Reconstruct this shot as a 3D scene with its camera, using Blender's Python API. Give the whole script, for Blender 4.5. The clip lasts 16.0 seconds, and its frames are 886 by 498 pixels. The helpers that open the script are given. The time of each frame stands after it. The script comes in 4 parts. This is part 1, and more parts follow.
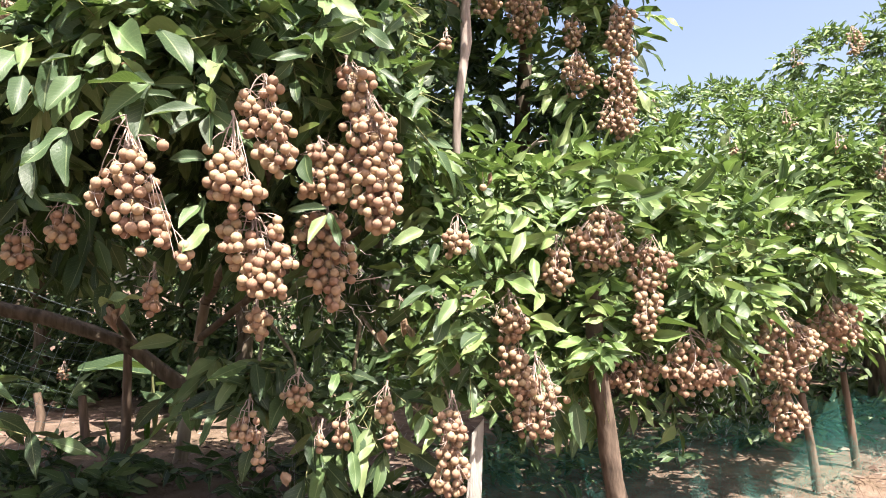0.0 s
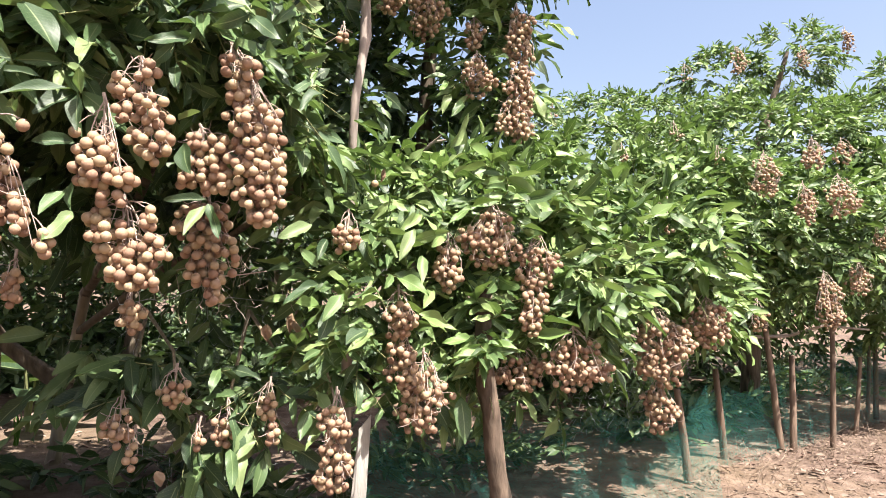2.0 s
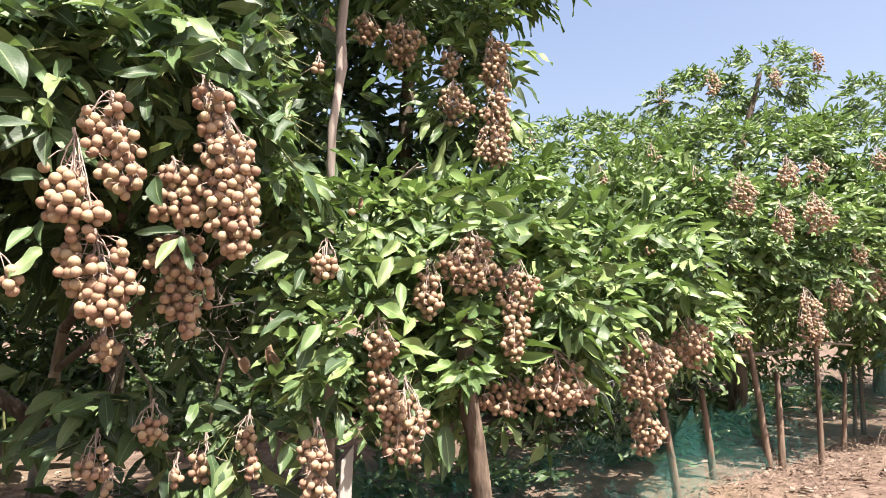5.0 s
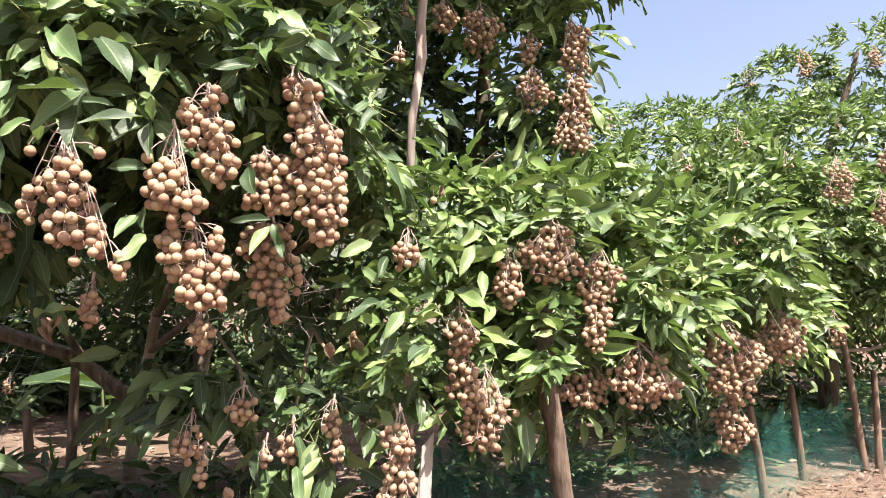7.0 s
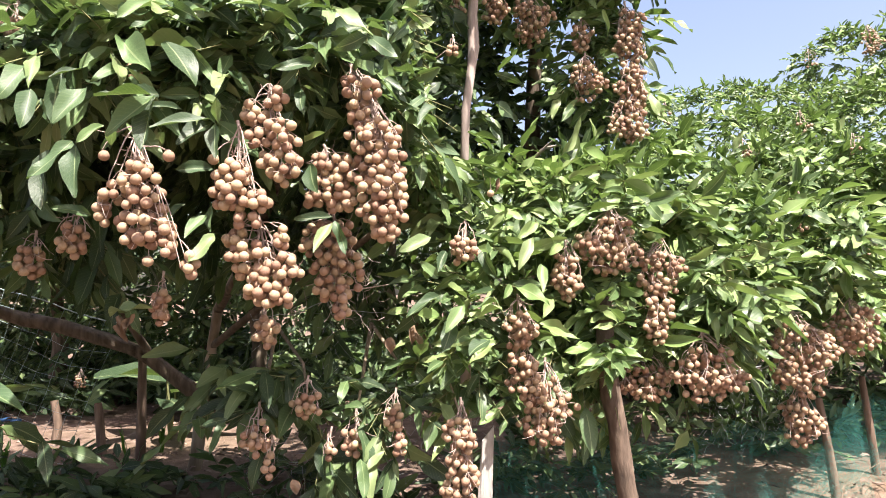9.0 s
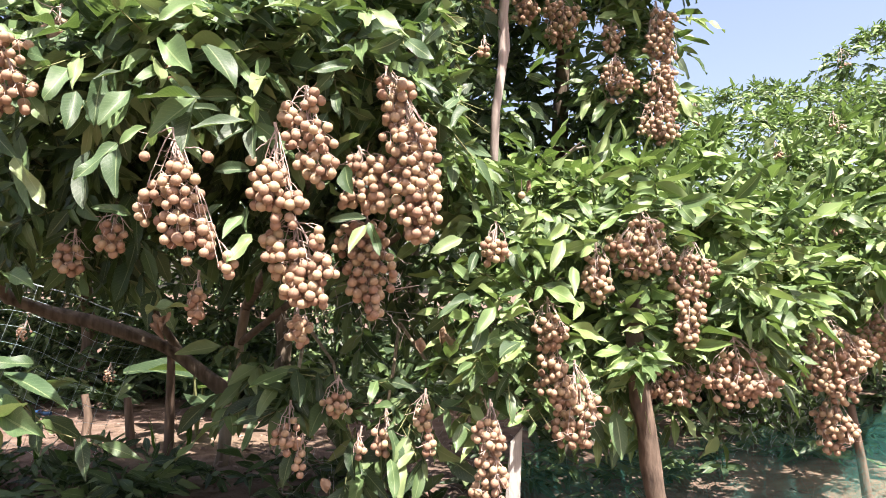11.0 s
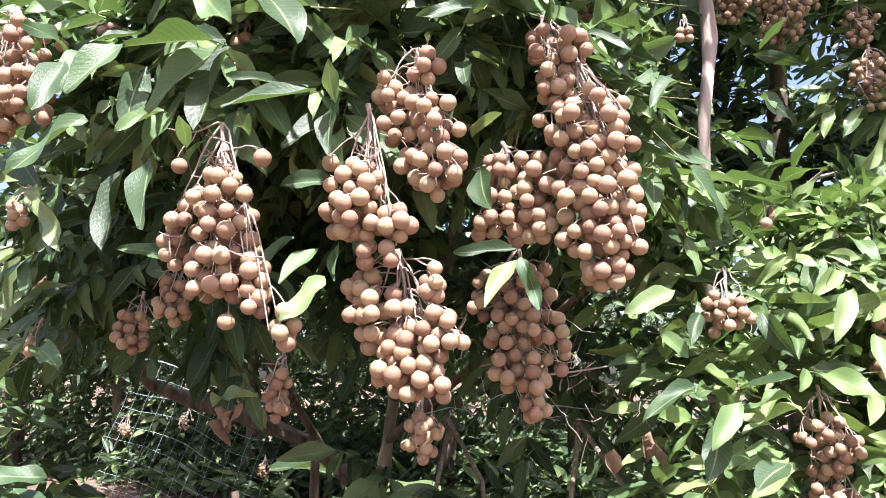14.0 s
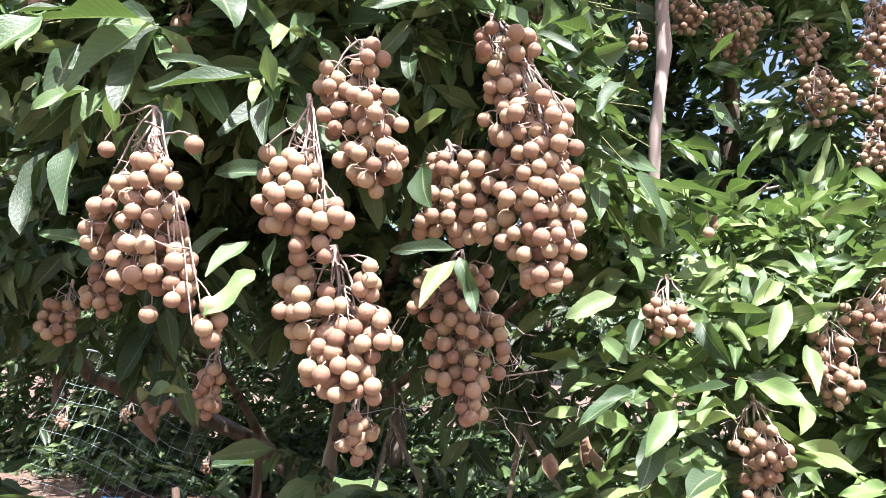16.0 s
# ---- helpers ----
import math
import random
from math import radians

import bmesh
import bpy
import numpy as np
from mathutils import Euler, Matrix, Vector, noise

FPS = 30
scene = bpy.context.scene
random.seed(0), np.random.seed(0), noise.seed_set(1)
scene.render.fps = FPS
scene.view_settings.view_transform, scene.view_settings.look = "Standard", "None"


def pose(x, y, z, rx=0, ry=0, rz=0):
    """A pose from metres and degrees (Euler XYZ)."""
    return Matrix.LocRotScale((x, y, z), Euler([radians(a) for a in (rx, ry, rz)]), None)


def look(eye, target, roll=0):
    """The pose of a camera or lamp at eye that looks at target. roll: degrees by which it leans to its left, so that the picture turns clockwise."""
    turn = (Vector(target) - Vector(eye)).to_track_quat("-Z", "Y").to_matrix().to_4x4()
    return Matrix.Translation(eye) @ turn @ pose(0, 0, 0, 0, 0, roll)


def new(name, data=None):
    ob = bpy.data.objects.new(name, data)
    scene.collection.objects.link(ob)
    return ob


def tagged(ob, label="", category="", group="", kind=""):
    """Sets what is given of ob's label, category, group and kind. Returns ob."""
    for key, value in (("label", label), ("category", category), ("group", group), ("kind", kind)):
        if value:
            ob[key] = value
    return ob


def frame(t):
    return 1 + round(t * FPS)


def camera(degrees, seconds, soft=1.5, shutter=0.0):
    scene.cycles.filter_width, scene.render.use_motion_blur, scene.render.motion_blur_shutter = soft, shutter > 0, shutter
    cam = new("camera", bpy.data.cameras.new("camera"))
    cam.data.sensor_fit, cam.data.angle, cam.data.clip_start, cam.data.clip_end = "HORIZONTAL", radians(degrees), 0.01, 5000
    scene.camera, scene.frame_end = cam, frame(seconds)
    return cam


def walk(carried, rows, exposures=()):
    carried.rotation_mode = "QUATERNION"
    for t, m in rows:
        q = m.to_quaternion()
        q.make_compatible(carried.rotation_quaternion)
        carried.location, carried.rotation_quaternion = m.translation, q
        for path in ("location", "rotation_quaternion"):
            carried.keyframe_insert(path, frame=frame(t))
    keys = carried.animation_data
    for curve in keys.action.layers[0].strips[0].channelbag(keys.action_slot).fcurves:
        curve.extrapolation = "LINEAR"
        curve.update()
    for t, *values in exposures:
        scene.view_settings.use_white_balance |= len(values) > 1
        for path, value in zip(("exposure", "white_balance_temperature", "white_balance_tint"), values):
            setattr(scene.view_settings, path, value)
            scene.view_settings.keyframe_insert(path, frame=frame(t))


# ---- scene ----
cam = camera(66.9, 16.0, 0.9)
PATH = [
    (0, (0.139, 0.067, 0.913), (0.015, 2.059, 1.031), 0.0),
    (0.5, (0.147, 0.058, 0.913), (0.057, 2.052, 1.034), 0.2),
    (1, (0.149, 0.060, 0.913), (0.105, 2.055, 1.042), 0.2),
    (1.5, (0.171, 0.065, 0.910), (0.194, 2.062, 1.028), 0.4),
    (2, (0.200, 0.061, 0.915), (0.342, 2.052, 1.024), 1.1),
    (2.5, (0.217, 0.056, 0.916), (0.485, 2.034, 1.034), 1.4),
    (3, (0.228, 0.056, 0.912), (0.522, 2.030, 1.053), 0.9),
    (3.2, (0.236, 0.057, 0.914), (0.532, 2.030, 1.061), 1.0),
    (5.3, (0.222, 0.062, 0.916), (0.361, 2.049, 1.105), -0.4),
    (5.5, (0.214, 0.067, 0.921), (0.317, 2.056, 1.103), -0.1),
    (6, (0.198, 0.065, 0.914), (0.223, 2.057, 1.092), -0.0),
    (6.5, (0.187, 0.060, 0.915), (0.183, 2.052, 1.094), 0.4),
    (7, (0.192, 0.069, 0.913), (0.164, 2.062, 1.069), 0.3),
    (7.5, (0.188, 0.076, 0.908), (0.111, 2.070, 1.041), -0.0),
    (8, (0.177, 0.080, 0.907), (0.063, 2.072, 1.035), -0.2),
    (8.5, (0.166, 0.076, 0.912), (0.018, 2.067, 1.042), -0.3),
    (10.8, (0.138, 0.066, 0.929), (-0.063, 2.051, 1.067), -0.3),
    (11, (0.130, 0.066, 0.926), (-0.099, 2.049, 1.055), 0.2),
    (11.5, (0.117, 0.075, 0.924), (-0.215, 2.044, 1.045), 0.4),
    (12, (0.030, 0.232, 0.897), (-0.266, 2.200, 1.098), 0.9),
    (12.5, (-0.037, 0.433, 0.884), (-0.465, 2.376, 1.090), -1.3),
    (13, (-0.017, 0.613, 0.902), (-0.690, 2.473, 1.199), 0.1),
    (13.5, (0.010, 0.680, 0.912), (-0.692, 2.516, 1.284), 0.4),
    (14, (0.019, 0.685, 0.916), (-0.700, 2.510, 1.303), 0.5),
    (14.5, (0.028, 0.692, 0.922), (-0.693, 2.518, 1.305), 0.9),
    (15, (0.031, 0.698, 0.928), (-0.692, 2.518, 1.336), 1.0),
    (15.5, (0.022, 0.703, 0.930), (-0.658, 2.533, 1.364), 0.9),
    (16, (0.041, 0.714, 0.921), (-0.568, 2.580, 1.306), 1.9),
]
walk(cam, [(t, look(eye, target, roll)) for t, eye, target, roll in PATH],
     [(0, 1.87, 6600, 13), (1.5, 1.82, 6560, 14), (2.5, 1.67, 6480, 7), (3.2, 1.65, 6480, 7), (5.3, 1.72, 6600, 13), (8.0, 1.82, 6580, 15), (11.0, 1.91, 6520, 16), (12.5, 1.94, 6300, 16), (13.2, 1.98, 5950, 17), (16.0, 1.99, 5880, 17)])

# ---- light ----
SUN_DIR = Vector((0.30, -0.41, 1.0)).normalized()
elev, azim = math.asin(SUN_DIR.z), math.atan2(SUN_DIR.x, SUN_DIR.y)
world = bpy.data.worlds.new("world")
scene.world = world
world.use_nodes = True
wn = world.node_tree
sky = wn.nodes.new("ShaderNodeTexSky")
sky.sky_type, sky.sun_disc = "NISHITA", False
sky.sun_elevation, sky.sun_rotation = elev, azim
sky.air_density, sky.dust_density, sky.ozone_density = 1.2, 4.0, 3.0
haze = wn.nodes.new("ShaderNodeMix")          # thin warm haze over the blue
haze.data_type, haze.blend_type = "RGBA", "MULTIPLY"
haze.inputs[0].default_value, haze.inputs[7].default_value = 1.0, (1.10, 0.97, 0.915, 1)
wn.links.new(sky.outputs[0], haze.inputs[6])
wn.links.new(haze.outputs[2], wn.nodes["Background"].inputs[0])
wn.nodes["Background"].inputs[1].default_value = 0.088
sun = new("sun", bpy.data.lights.new("sun", "SUN"))
sun.data.energy, sun.data.angle, sun.data.color = 5.0, radians(0.55), (1.0, 0.95, 0.87)
sun.matrix_world = look(SUN_DIR * 30, (0, 0, 0))


# ---- materials ----
def material(name, rough=0.6, spec=0.5):
    m = bpy.data.materials.new(name)
    m.use_nodes = True
    nt = m.node_tree
    b = nt.nodes["Principled BSDF"]
    b.inputs["Roughness"].default_value = rough
    b.inputs["Specular IOR Level"].default_value = spec
    return m, nt, b


def node(nt, kind, **values):
    n = nt.nodes.new("ShaderNode" + kind)
    for k, v in values.items():
        n.inputs[k.replace("_", " ")].default_value = v
    return n


def ramp(nt, fac, *stops):
    r = nt.nodes.new("ShaderNodeValToRGB")
    while len(r.color_ramp.elements) < len(stops):
        r.color_ramp.elements.new(0.5)
    for e, (p, c) in zip(r.color_ramp.elements, stops):
        e.position, e.color = p, (*c, 1)
    nt.links.new(fac, r.inputs[0])
    return r.outputs[0]


def math_node(nt, op, a, b=None, c=None):
    n = nt.nodes.new("ShaderNodeMath")
    n.operation = op
    for i, v in enumerate((a, b, c)):
        if v is None:
            continue
        if isinstance(v, (int, float)):
            n.inputs[i].default_value = v
        else:
            nt.links.new(v, n.inputs[i])
    return n.outputs[0]


def mix(nt, fac, a, b, blend="MIX"):
    n = nt.nodes.new("ShaderNodeMix")
    n.data_type, n.blend_type = "RGBA", blend
    for i, v in ((0, fac), (6, a), (7, b)):
        if isinstance(v, (int, float)):
            n.inputs[i].default_value = v
        elif isinstance(v, tuple):
            n.inputs[i].default_value = (*v, 1)
        else:
            nt.links.new(v, n.inputs[i])
    return n.outputs[2]


def noise_out(nt, scale, detail=3.0, space="Object"):
    tc = nt.nodes.new("ShaderNodeTexCoord")
    n = node(nt, "TexNoise", Scale=scale, Detail=detail)
    nt.links.new(tc.outputs[space], n.inputs["Vector"])
    return n.outputs["Fac"]


def bump(nt, bsdf, height, strength, dist=0.002):
    n = node(nt, "Bump", Strength=strength, Distance=dist)
    nt.links.new(height, n.inputs["Height"])
    nt.links.new(n.outputs[0], bsdf.inputs["Normal"])


def own_random(nt):
    """One random number for each loose piece or separate object."""
    o = nt.nodes.new("ShaderNodeObjectInfo").outputs["Random"]
    g = nt.nodes.new("ShaderNodeNewGeometry").outputs["Random Per Island"]
    return math_node(nt, "FRACT", math_node(nt, "ADD", o, g))


def leaf_material(name, old, fresh, pale):
    m, nt, b = material(name, 0.4, 0.34)
    rnd = own_random(nt)
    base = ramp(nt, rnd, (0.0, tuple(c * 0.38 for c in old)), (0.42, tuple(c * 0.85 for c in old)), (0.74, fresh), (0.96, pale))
    uv = nt.nodes.new("ShaderNodeUVMap")
    uv.uv_map = "UVMap"
    sep = nt.nodes.new("ShaderNodeSeparateXYZ")
    nt.links.new(uv.outputs[0], sep.inputs[0])
    across = math_node(nt, "ABSOLUTE", math_node(nt, "SUBTRACT", sep.outputs[0], 0.5))
    rib = math_node(nt, "LESS_THAN", across, 0.03)
    # side veins run forward from the midrib
    phase = math_node(nt, "SUBTRACT", math_node(nt, "MULTIPLY", sep.outputs[1], 13.0), math_node(nt, "MULTIPLY", across, 5.0))
    wave = math_node(nt, "SINE", math_node(nt, "MULTIPLY", phase, 6.2832))
    vein = math_node(nt, "GREATER_THAN", wave, 0.9)
    blotch = noise_out(nt, 26.0, 4.0)
    speck = math_node(nt, "GREATER_THAN", noise_out(nt, 210.0, 2.0), 0.70)
    col = mix(nt, math_node(nt, "MULTIPLY", blotch, 0.5), base, tuple(c * 0.75 for c in old))
    col = mix(nt, math_node(nt, "MULTIPLY", vein, 0.15), col, pale)
    col = mix(nt, math_node(nt, "MULTIPLY", rib, 0.45), col, (pale[0] * 1.3, pale[1] * 1.25, pale[2] * 1.4))
    col = mix(nt, math_node(nt, "MULTIPLY", speck, 0.35), col, (0.30, 0.33, 0.22))
    nt.links.new(col, b.inputs["Base Color"])
    rough = math_node(nt, "ADD", math_node(nt, "MULTIPLY", blotch, 0.36), 0.27)
    nt.links.new(rough, b.inputs["Roughness"])
    bump(nt, b, math_node(nt, "ADD", math_node(nt, "MULTIPLY", wave, 0.06), blotch), 0.28, 0.003)
    tr = nt.nodes.new("ShaderNodeBsdfTranslucent")
    nt.links.new(mix(nt, 0.5, col, (0.17, 0.29, 0.035)), tr.inputs["Color"])
    ms = nt.nodes.new("ShaderNodeMixShader")
    ms.inputs[0].default_value = 0.24
    nt.links.new(b.outputs[0], ms.inputs[1])
    nt.links.new(tr.outputs[0], ms.inputs[2])
    nt.links.new(ms.outputs[0], nt.nodes["Material Output"].inputs["Surface"])
    return m


LEAF = leaf_material("longan_leaf", (0.098, 0.165, 0.062), (0.205, 0.308, 0.095), (0.27, 0.345, 0.14))
LEAF_NEAR = leaf_material("shiny_longan_leaf", (0.070, 0.124, 0.058), (0.156, 0.246, 0.094), (0.26, 0.325, 0.145))
# darker copy of the leaf: shade is put into its colour
LEAF_SHADE = leaf_material("shaded_longan_leaf", (0.050, 0.088, 0.043), (0.116, 0.184, 0.068), (0.22, 0.28, 0.12))


def fruit_material():
    m, nt, b = material("longan_skin", 0.62, 0.35)
    rnd = own_random(nt)
    col = ramp(nt, rnd, (0.0, (0.200, 0.114, 0.078)), (0.25, (0.310, 0.196, 0.132)), (0.6, (0.368, 0.258, 0.170)), (1.0, (0.410, 0.318, 0.190)))
    big = noise_out(nt, 55.0, 3.0)
    fine = noise_out(nt, 420.0, 2.0)
    col = mix(nt, math_node(nt, "MULTIPLY", big, 0.40), col, (0.30, 0.170, 0.105))
    col = mix(nt, math_node(nt, "MULTIPLY", math_node(nt, "GREATER_THAN", fine, 0.57), 0.30), col, (0.27, 0.165, 0.095))
    nt.links.new(col, b.inputs["Base Color"])
    bump(nt, b, math_node(nt, "ADD", fine, big), 0.35, 0.0015)
    return m


FRUIT = fruit_material()


def bark_material(name, dark, light, scale=30.0, rough=0.85, squash=0.18):
    m, nt, b = material(name, rough, 0.25)
    tc = nt.nodes.new("ShaderNodeTexCoord")
    mp = node(nt, "Mapping", Scale=(1, 1, squash))
    nt.links.new(tc.outputs["Object"], mp.inputs["Vector"])
    n1, n2 = node(nt, "TexNoise", Scale=scale, Detail=6.0), node(nt, "TexNoise", Scale=scale * 0.22, Detail=3.0)
    nt.links.new(mp.outputs[0], n1.inputs["Vector"])
    nt.links.new(tc.outputs["Object"], n2.inputs["Vector"])
    col = ramp(nt, n1.outputs["Fac"], (0.3, dark), (0.65, light))
    col = mix(nt, ramp(nt, n2.outputs["Fac"], (0.4, (0, 0, 0)), (0.62, (0.55, 0.55, 0.55))), col, tuple(c * 0.6 for c in light))
    nt.links.new(col, b.inputs["Base Color"])
    bump(nt, b, n1.outputs["Fac"], 1.0, 0.012)
    return m


BARK = bark_material("grey_brown_bark", (0.04, 0.03, 0.022), (0.19, 0.15, 0.11))
POLE = bark_material("peeled_pole_wood", (0.25, 0.195, 0.165), (0.46, 0.385, 0.335), 22.0)
STAKE = bark_material("weathered_stake_wood", (0.055, 0.038, 0.028), (0.24, 0.168, 0.122), 26.0)
TRUNK = bark_material("grey_brown_trunk", (0.035, 0.026, 0.020), (0.185, 0.135, 0.100), 34.0, 0.9, 0.3)
PALEBARK = bark_material("pale_mottled_bark", (0.12, 0.088, 0.060), (0.40, 0.33, 0.245), 20.0)
PALEGREY = bark_material("pale_grey_board", (0.26, 0.25, 0.23), (0.52, 0.50, 0.46), 40.0)
TWIG = bark_material("twig_bark", (0.17, 0.13, 0.085), (0.36, 0.29, 0.20), 60.0)
STEM = bark_material("fruit_stem", (0.29, 0.21, 0.175), (0.52, 0.42, 0.36), 90.0)
SHOOT = bark_material("green_shoot", (0.10, 0.13, 0.05), (0.24, 0.24, 0.11), 60.0)


def soil_material():
    m, nt, b = material("dry_soil", 0.95, 0.15)
    a, c, d = noise_out(nt, 0.9, 5.0), noise_out(nt, 9.0, 8.0), noise_out(nt, 70.0, 5.0)
    col = ramp(nt, c, (0.3, (0.078, 0.052, 0.040)), (0.52, (0.142, 0.099, 0.078)), (0.72, (0.215, 0.156, 0.126)))
    col = mix(nt, ramp(nt, a, (0.42, (0, 0, 0)), (0.66, (0.5, 0.5, 0.5))), col, (0.20, 0.15, 0.095))
    col = mix(nt, math_node(nt, "MULTIPLY", math_node(nt, "GREATER_THAN", d, 0.62), 0.5), col, (0.12, 0.075, 0.05))
    nt.links.new(col, b.inputs["Base Color"])
    bump(nt, b, math_node(nt, "ADD", c, math_node(nt, "MULTIPLY", d, 0.5)), 0.9, 0.03)
    return m


SOIL = soil_material()


def piece_material(name, *cols, rough=0.8):
    m, nt, b = material(name, rough, 0.25)
    rnd = own_random(nt)
    col = ramp(nt, rnd, *[(i / max(1, len(cols) - 1), c) for i, c in enumerate(cols)])
    col = mix(nt, math_node(nt, "MULTIPLY", noise_out(nt, 40.0), 0.5), col, tuple(c * 0.6 for c in cols[0]))
    nt.links.new(col, b.inputs["Base Color"])
    return m


LITTER = piece_material("dry_litter", (0.11, 0.074, 0.056), (0.20, 0.142, 0.110), (0.33, 0.25, 0.20))
STRAW = piece_material("dry_straw", (0.20, 0.145, 0.105), (0.29, 0.22, 0.165), (0.36, 0.28, 0.21))
DRYLEAF = piece_material("withered_leaf", (0.23, 0.155, 0.10), (0.34, 0.24, 0.16))
GRASS = piece_material("green_blade", (0.06, 0.15, 0.02), (0.12, 0.26, 0.04), (0.18, 0.32, 0.06), rough=0.45)
BLUE = piece_material("blue_plastic", (0.05, 0.12, 0.26), (0.07, 0.17, 0.34), rough=0.4)
CORD = piece_material("pale_cord", (0.30, 0.40, 0.39), (0.42, 0.50, 0.48), rough=0.5)
WIRE = piece_material("galvanised_wire", (0.30, 0.32, 0.31), (0.42, 0.44, 0.42), rough=0.45)


def net_material(name, colour, cover, cells):
    """A fine woven net: thin threads with open cells between them."""
    m, nt, b = material(name, 0.55, 0.3)
    uv = nt.nodes.new("ShaderNodeUVMap")
    uv.uv_map = "UVMap"
    sep = nt.nodes.new("ShaderNodeSeparateXYZ")
    nt.links.new(uv.outputs[0], sep.inputs[0])
    thread = None
    for i in (0, 1):
        f = math_node(nt, "FRACT", math_node(nt, "MULTIPLY", sep.outputs[i], cells))
        t = math_node(nt, "LESS_THAN", f, cover)
        thread = t if thread is None else math_node(nt, "MAXIMUM", thread, t)
    nt.links.new(mix(nt, noise_out(nt, 7.0), colour, tuple(c * 0.55 for c in colour)), b.inputs["Base Color"])
    tp = nt.nodes.new("ShaderNodeBsdfTransparent")
    tl = nt.nodes.new("ShaderNodeBsdfTranslucent")
    tl.inputs["Color"].default_value = (*colour, 1)
    m1, m2 = nt.nodes.new("ShaderNodeMixShader"), nt.nodes.new("ShaderNodeMixShader")
    m1.inputs[0].default_value = 0.4
    nt.links.new(b.outputs[0], m1.inputs[1])
    nt.links.new(tl.outputs[0], m1.inputs[2])
    nt.links.new(thread, m2.inputs[0])
    nt.links.new(tp.outputs[0], m2.inputs[1])
    nt.links.new(m1.outputs[0], m2.inputs[2])
    nt.links.new(m2.outputs[0], nt.nodes["Material Output"].inputs["Surface"])
    return m


NET = net_material("green_shade_net", (0.055, 0.25, 0.21), 0.080, 260.0)


# ---- building helpers ----
class Soup:
    """Many small pieces gathered into one mesh."""

    def __init__(self):
        self.v, self.f, self.uv, self.n = [], [], [], 0

    def add(self, v, f, uv=None):
        self.v.append(v)
        self.f.append(f + self.n)
        self.uv.append(np.zeros((len(v), 2)) if uv is None else uv)
        self.n += len(v)

    def mesh(self, name, mat):
        me = bpy.data.meshes.new(name)
        if self.n:
            v, f, uv = np.concatenate(self.v), np.concatenate(self.f), np.concatenate(self.uv)
            me.from_pydata(v.tolist(), [], f.tolist())
            layer = me.uv_layers.new(name="UVMap")
            layer.data.foreach_set("uv", uv[f.reshape(-1)].astype(np.float32).reshape(-1))
            me.polygons.foreach_set("use_smooth", np.ones(len(f), bool))
        me.materials.append(mat)
        me.update()
        return me


def thing(name, at, label, category, group="", kind=""):
    ob = new(name)
    ob.location = at
    return tagged(ob, label, category, group, kind)


def under(ob, parent):
    """Makes ob a part of parent; its own mesh is in world places."""
    ob.parent = parent
    at = Vector(parent.location)
    up = parent.parent
    while up:
        at += Vector(up.location)
        up = up.parent
    ob.matrix_parent_inverse = Matrix.Translation(-at)
    return ob


def mesh_part(name, me, parent, label="", kind=""):
    return tagged(under(new(name, me), parent), label, "", "", kind)


def ring_tube(pts, radii, sides=6, wobble=0.0):
    """A tapered round tube along pts, as vertices and quads."""
    pts = [np.array(p, float) for p in pts]
    vs, fs = [], []
    for i, p in enumerate(pts):
        d = pts[min(i + 1, len(pts) - 1)] - pts[max(i - 1, 0)]
        d /= np.linalg.norm(d) + 1e-9
        a = np.cross(d, (0.3, 1, 0.2) if abs(d[2]) > 0.5 else (0, 0, 1))
        a /= np.linalg.norm(a)
        b = np.cross(d, a)
        for k in range(sides):
            w = 2 * math.pi * k / sides
            r = radii[i] * (1 + wobble * math.sin(3.1 * i + 2.3 * k))
            vs.append(p + (a * math.cos(w) + b * math.sin(w)) * r)
    for i in range(len(pts) - 1):
        for k in range(sides):
            q = (k + 1) % sides
            fs.append((i * sides + k, i * sides + q, (i + 1) * sides + q, (i + 1) * sides + k))
    return np.array(vs), np.array(fs)


def bent(a, b, sag=0.0, n=6, wander=0.0, seed=1):
    """Points from a to b, sagging downwards and wandering a little."""
    r = random.Random(seed)
    a, b = np.array(a, float), np.array(b, float)
    out = []
    for i in range(n):
        s = i / (n - 1)
        p = a * (1 - s) + b * s + np.array((0, 0, -sag * 4 * s * (1 - s)))
        if 0 < i < n - 1:
            p = p + np.array([r.uniform(-wander, wander) for _ in range(3)])
        out.append(p)
    return out


def tube_mesh(name, mat, runs, sides=8, wobble=0.0):
    s = Soup()
    for pts, radii in runs:
        v, f = ring_tube(pts, radii, sides, wobble)
        s.add(v, f)
    return s.mesh(name, mat)


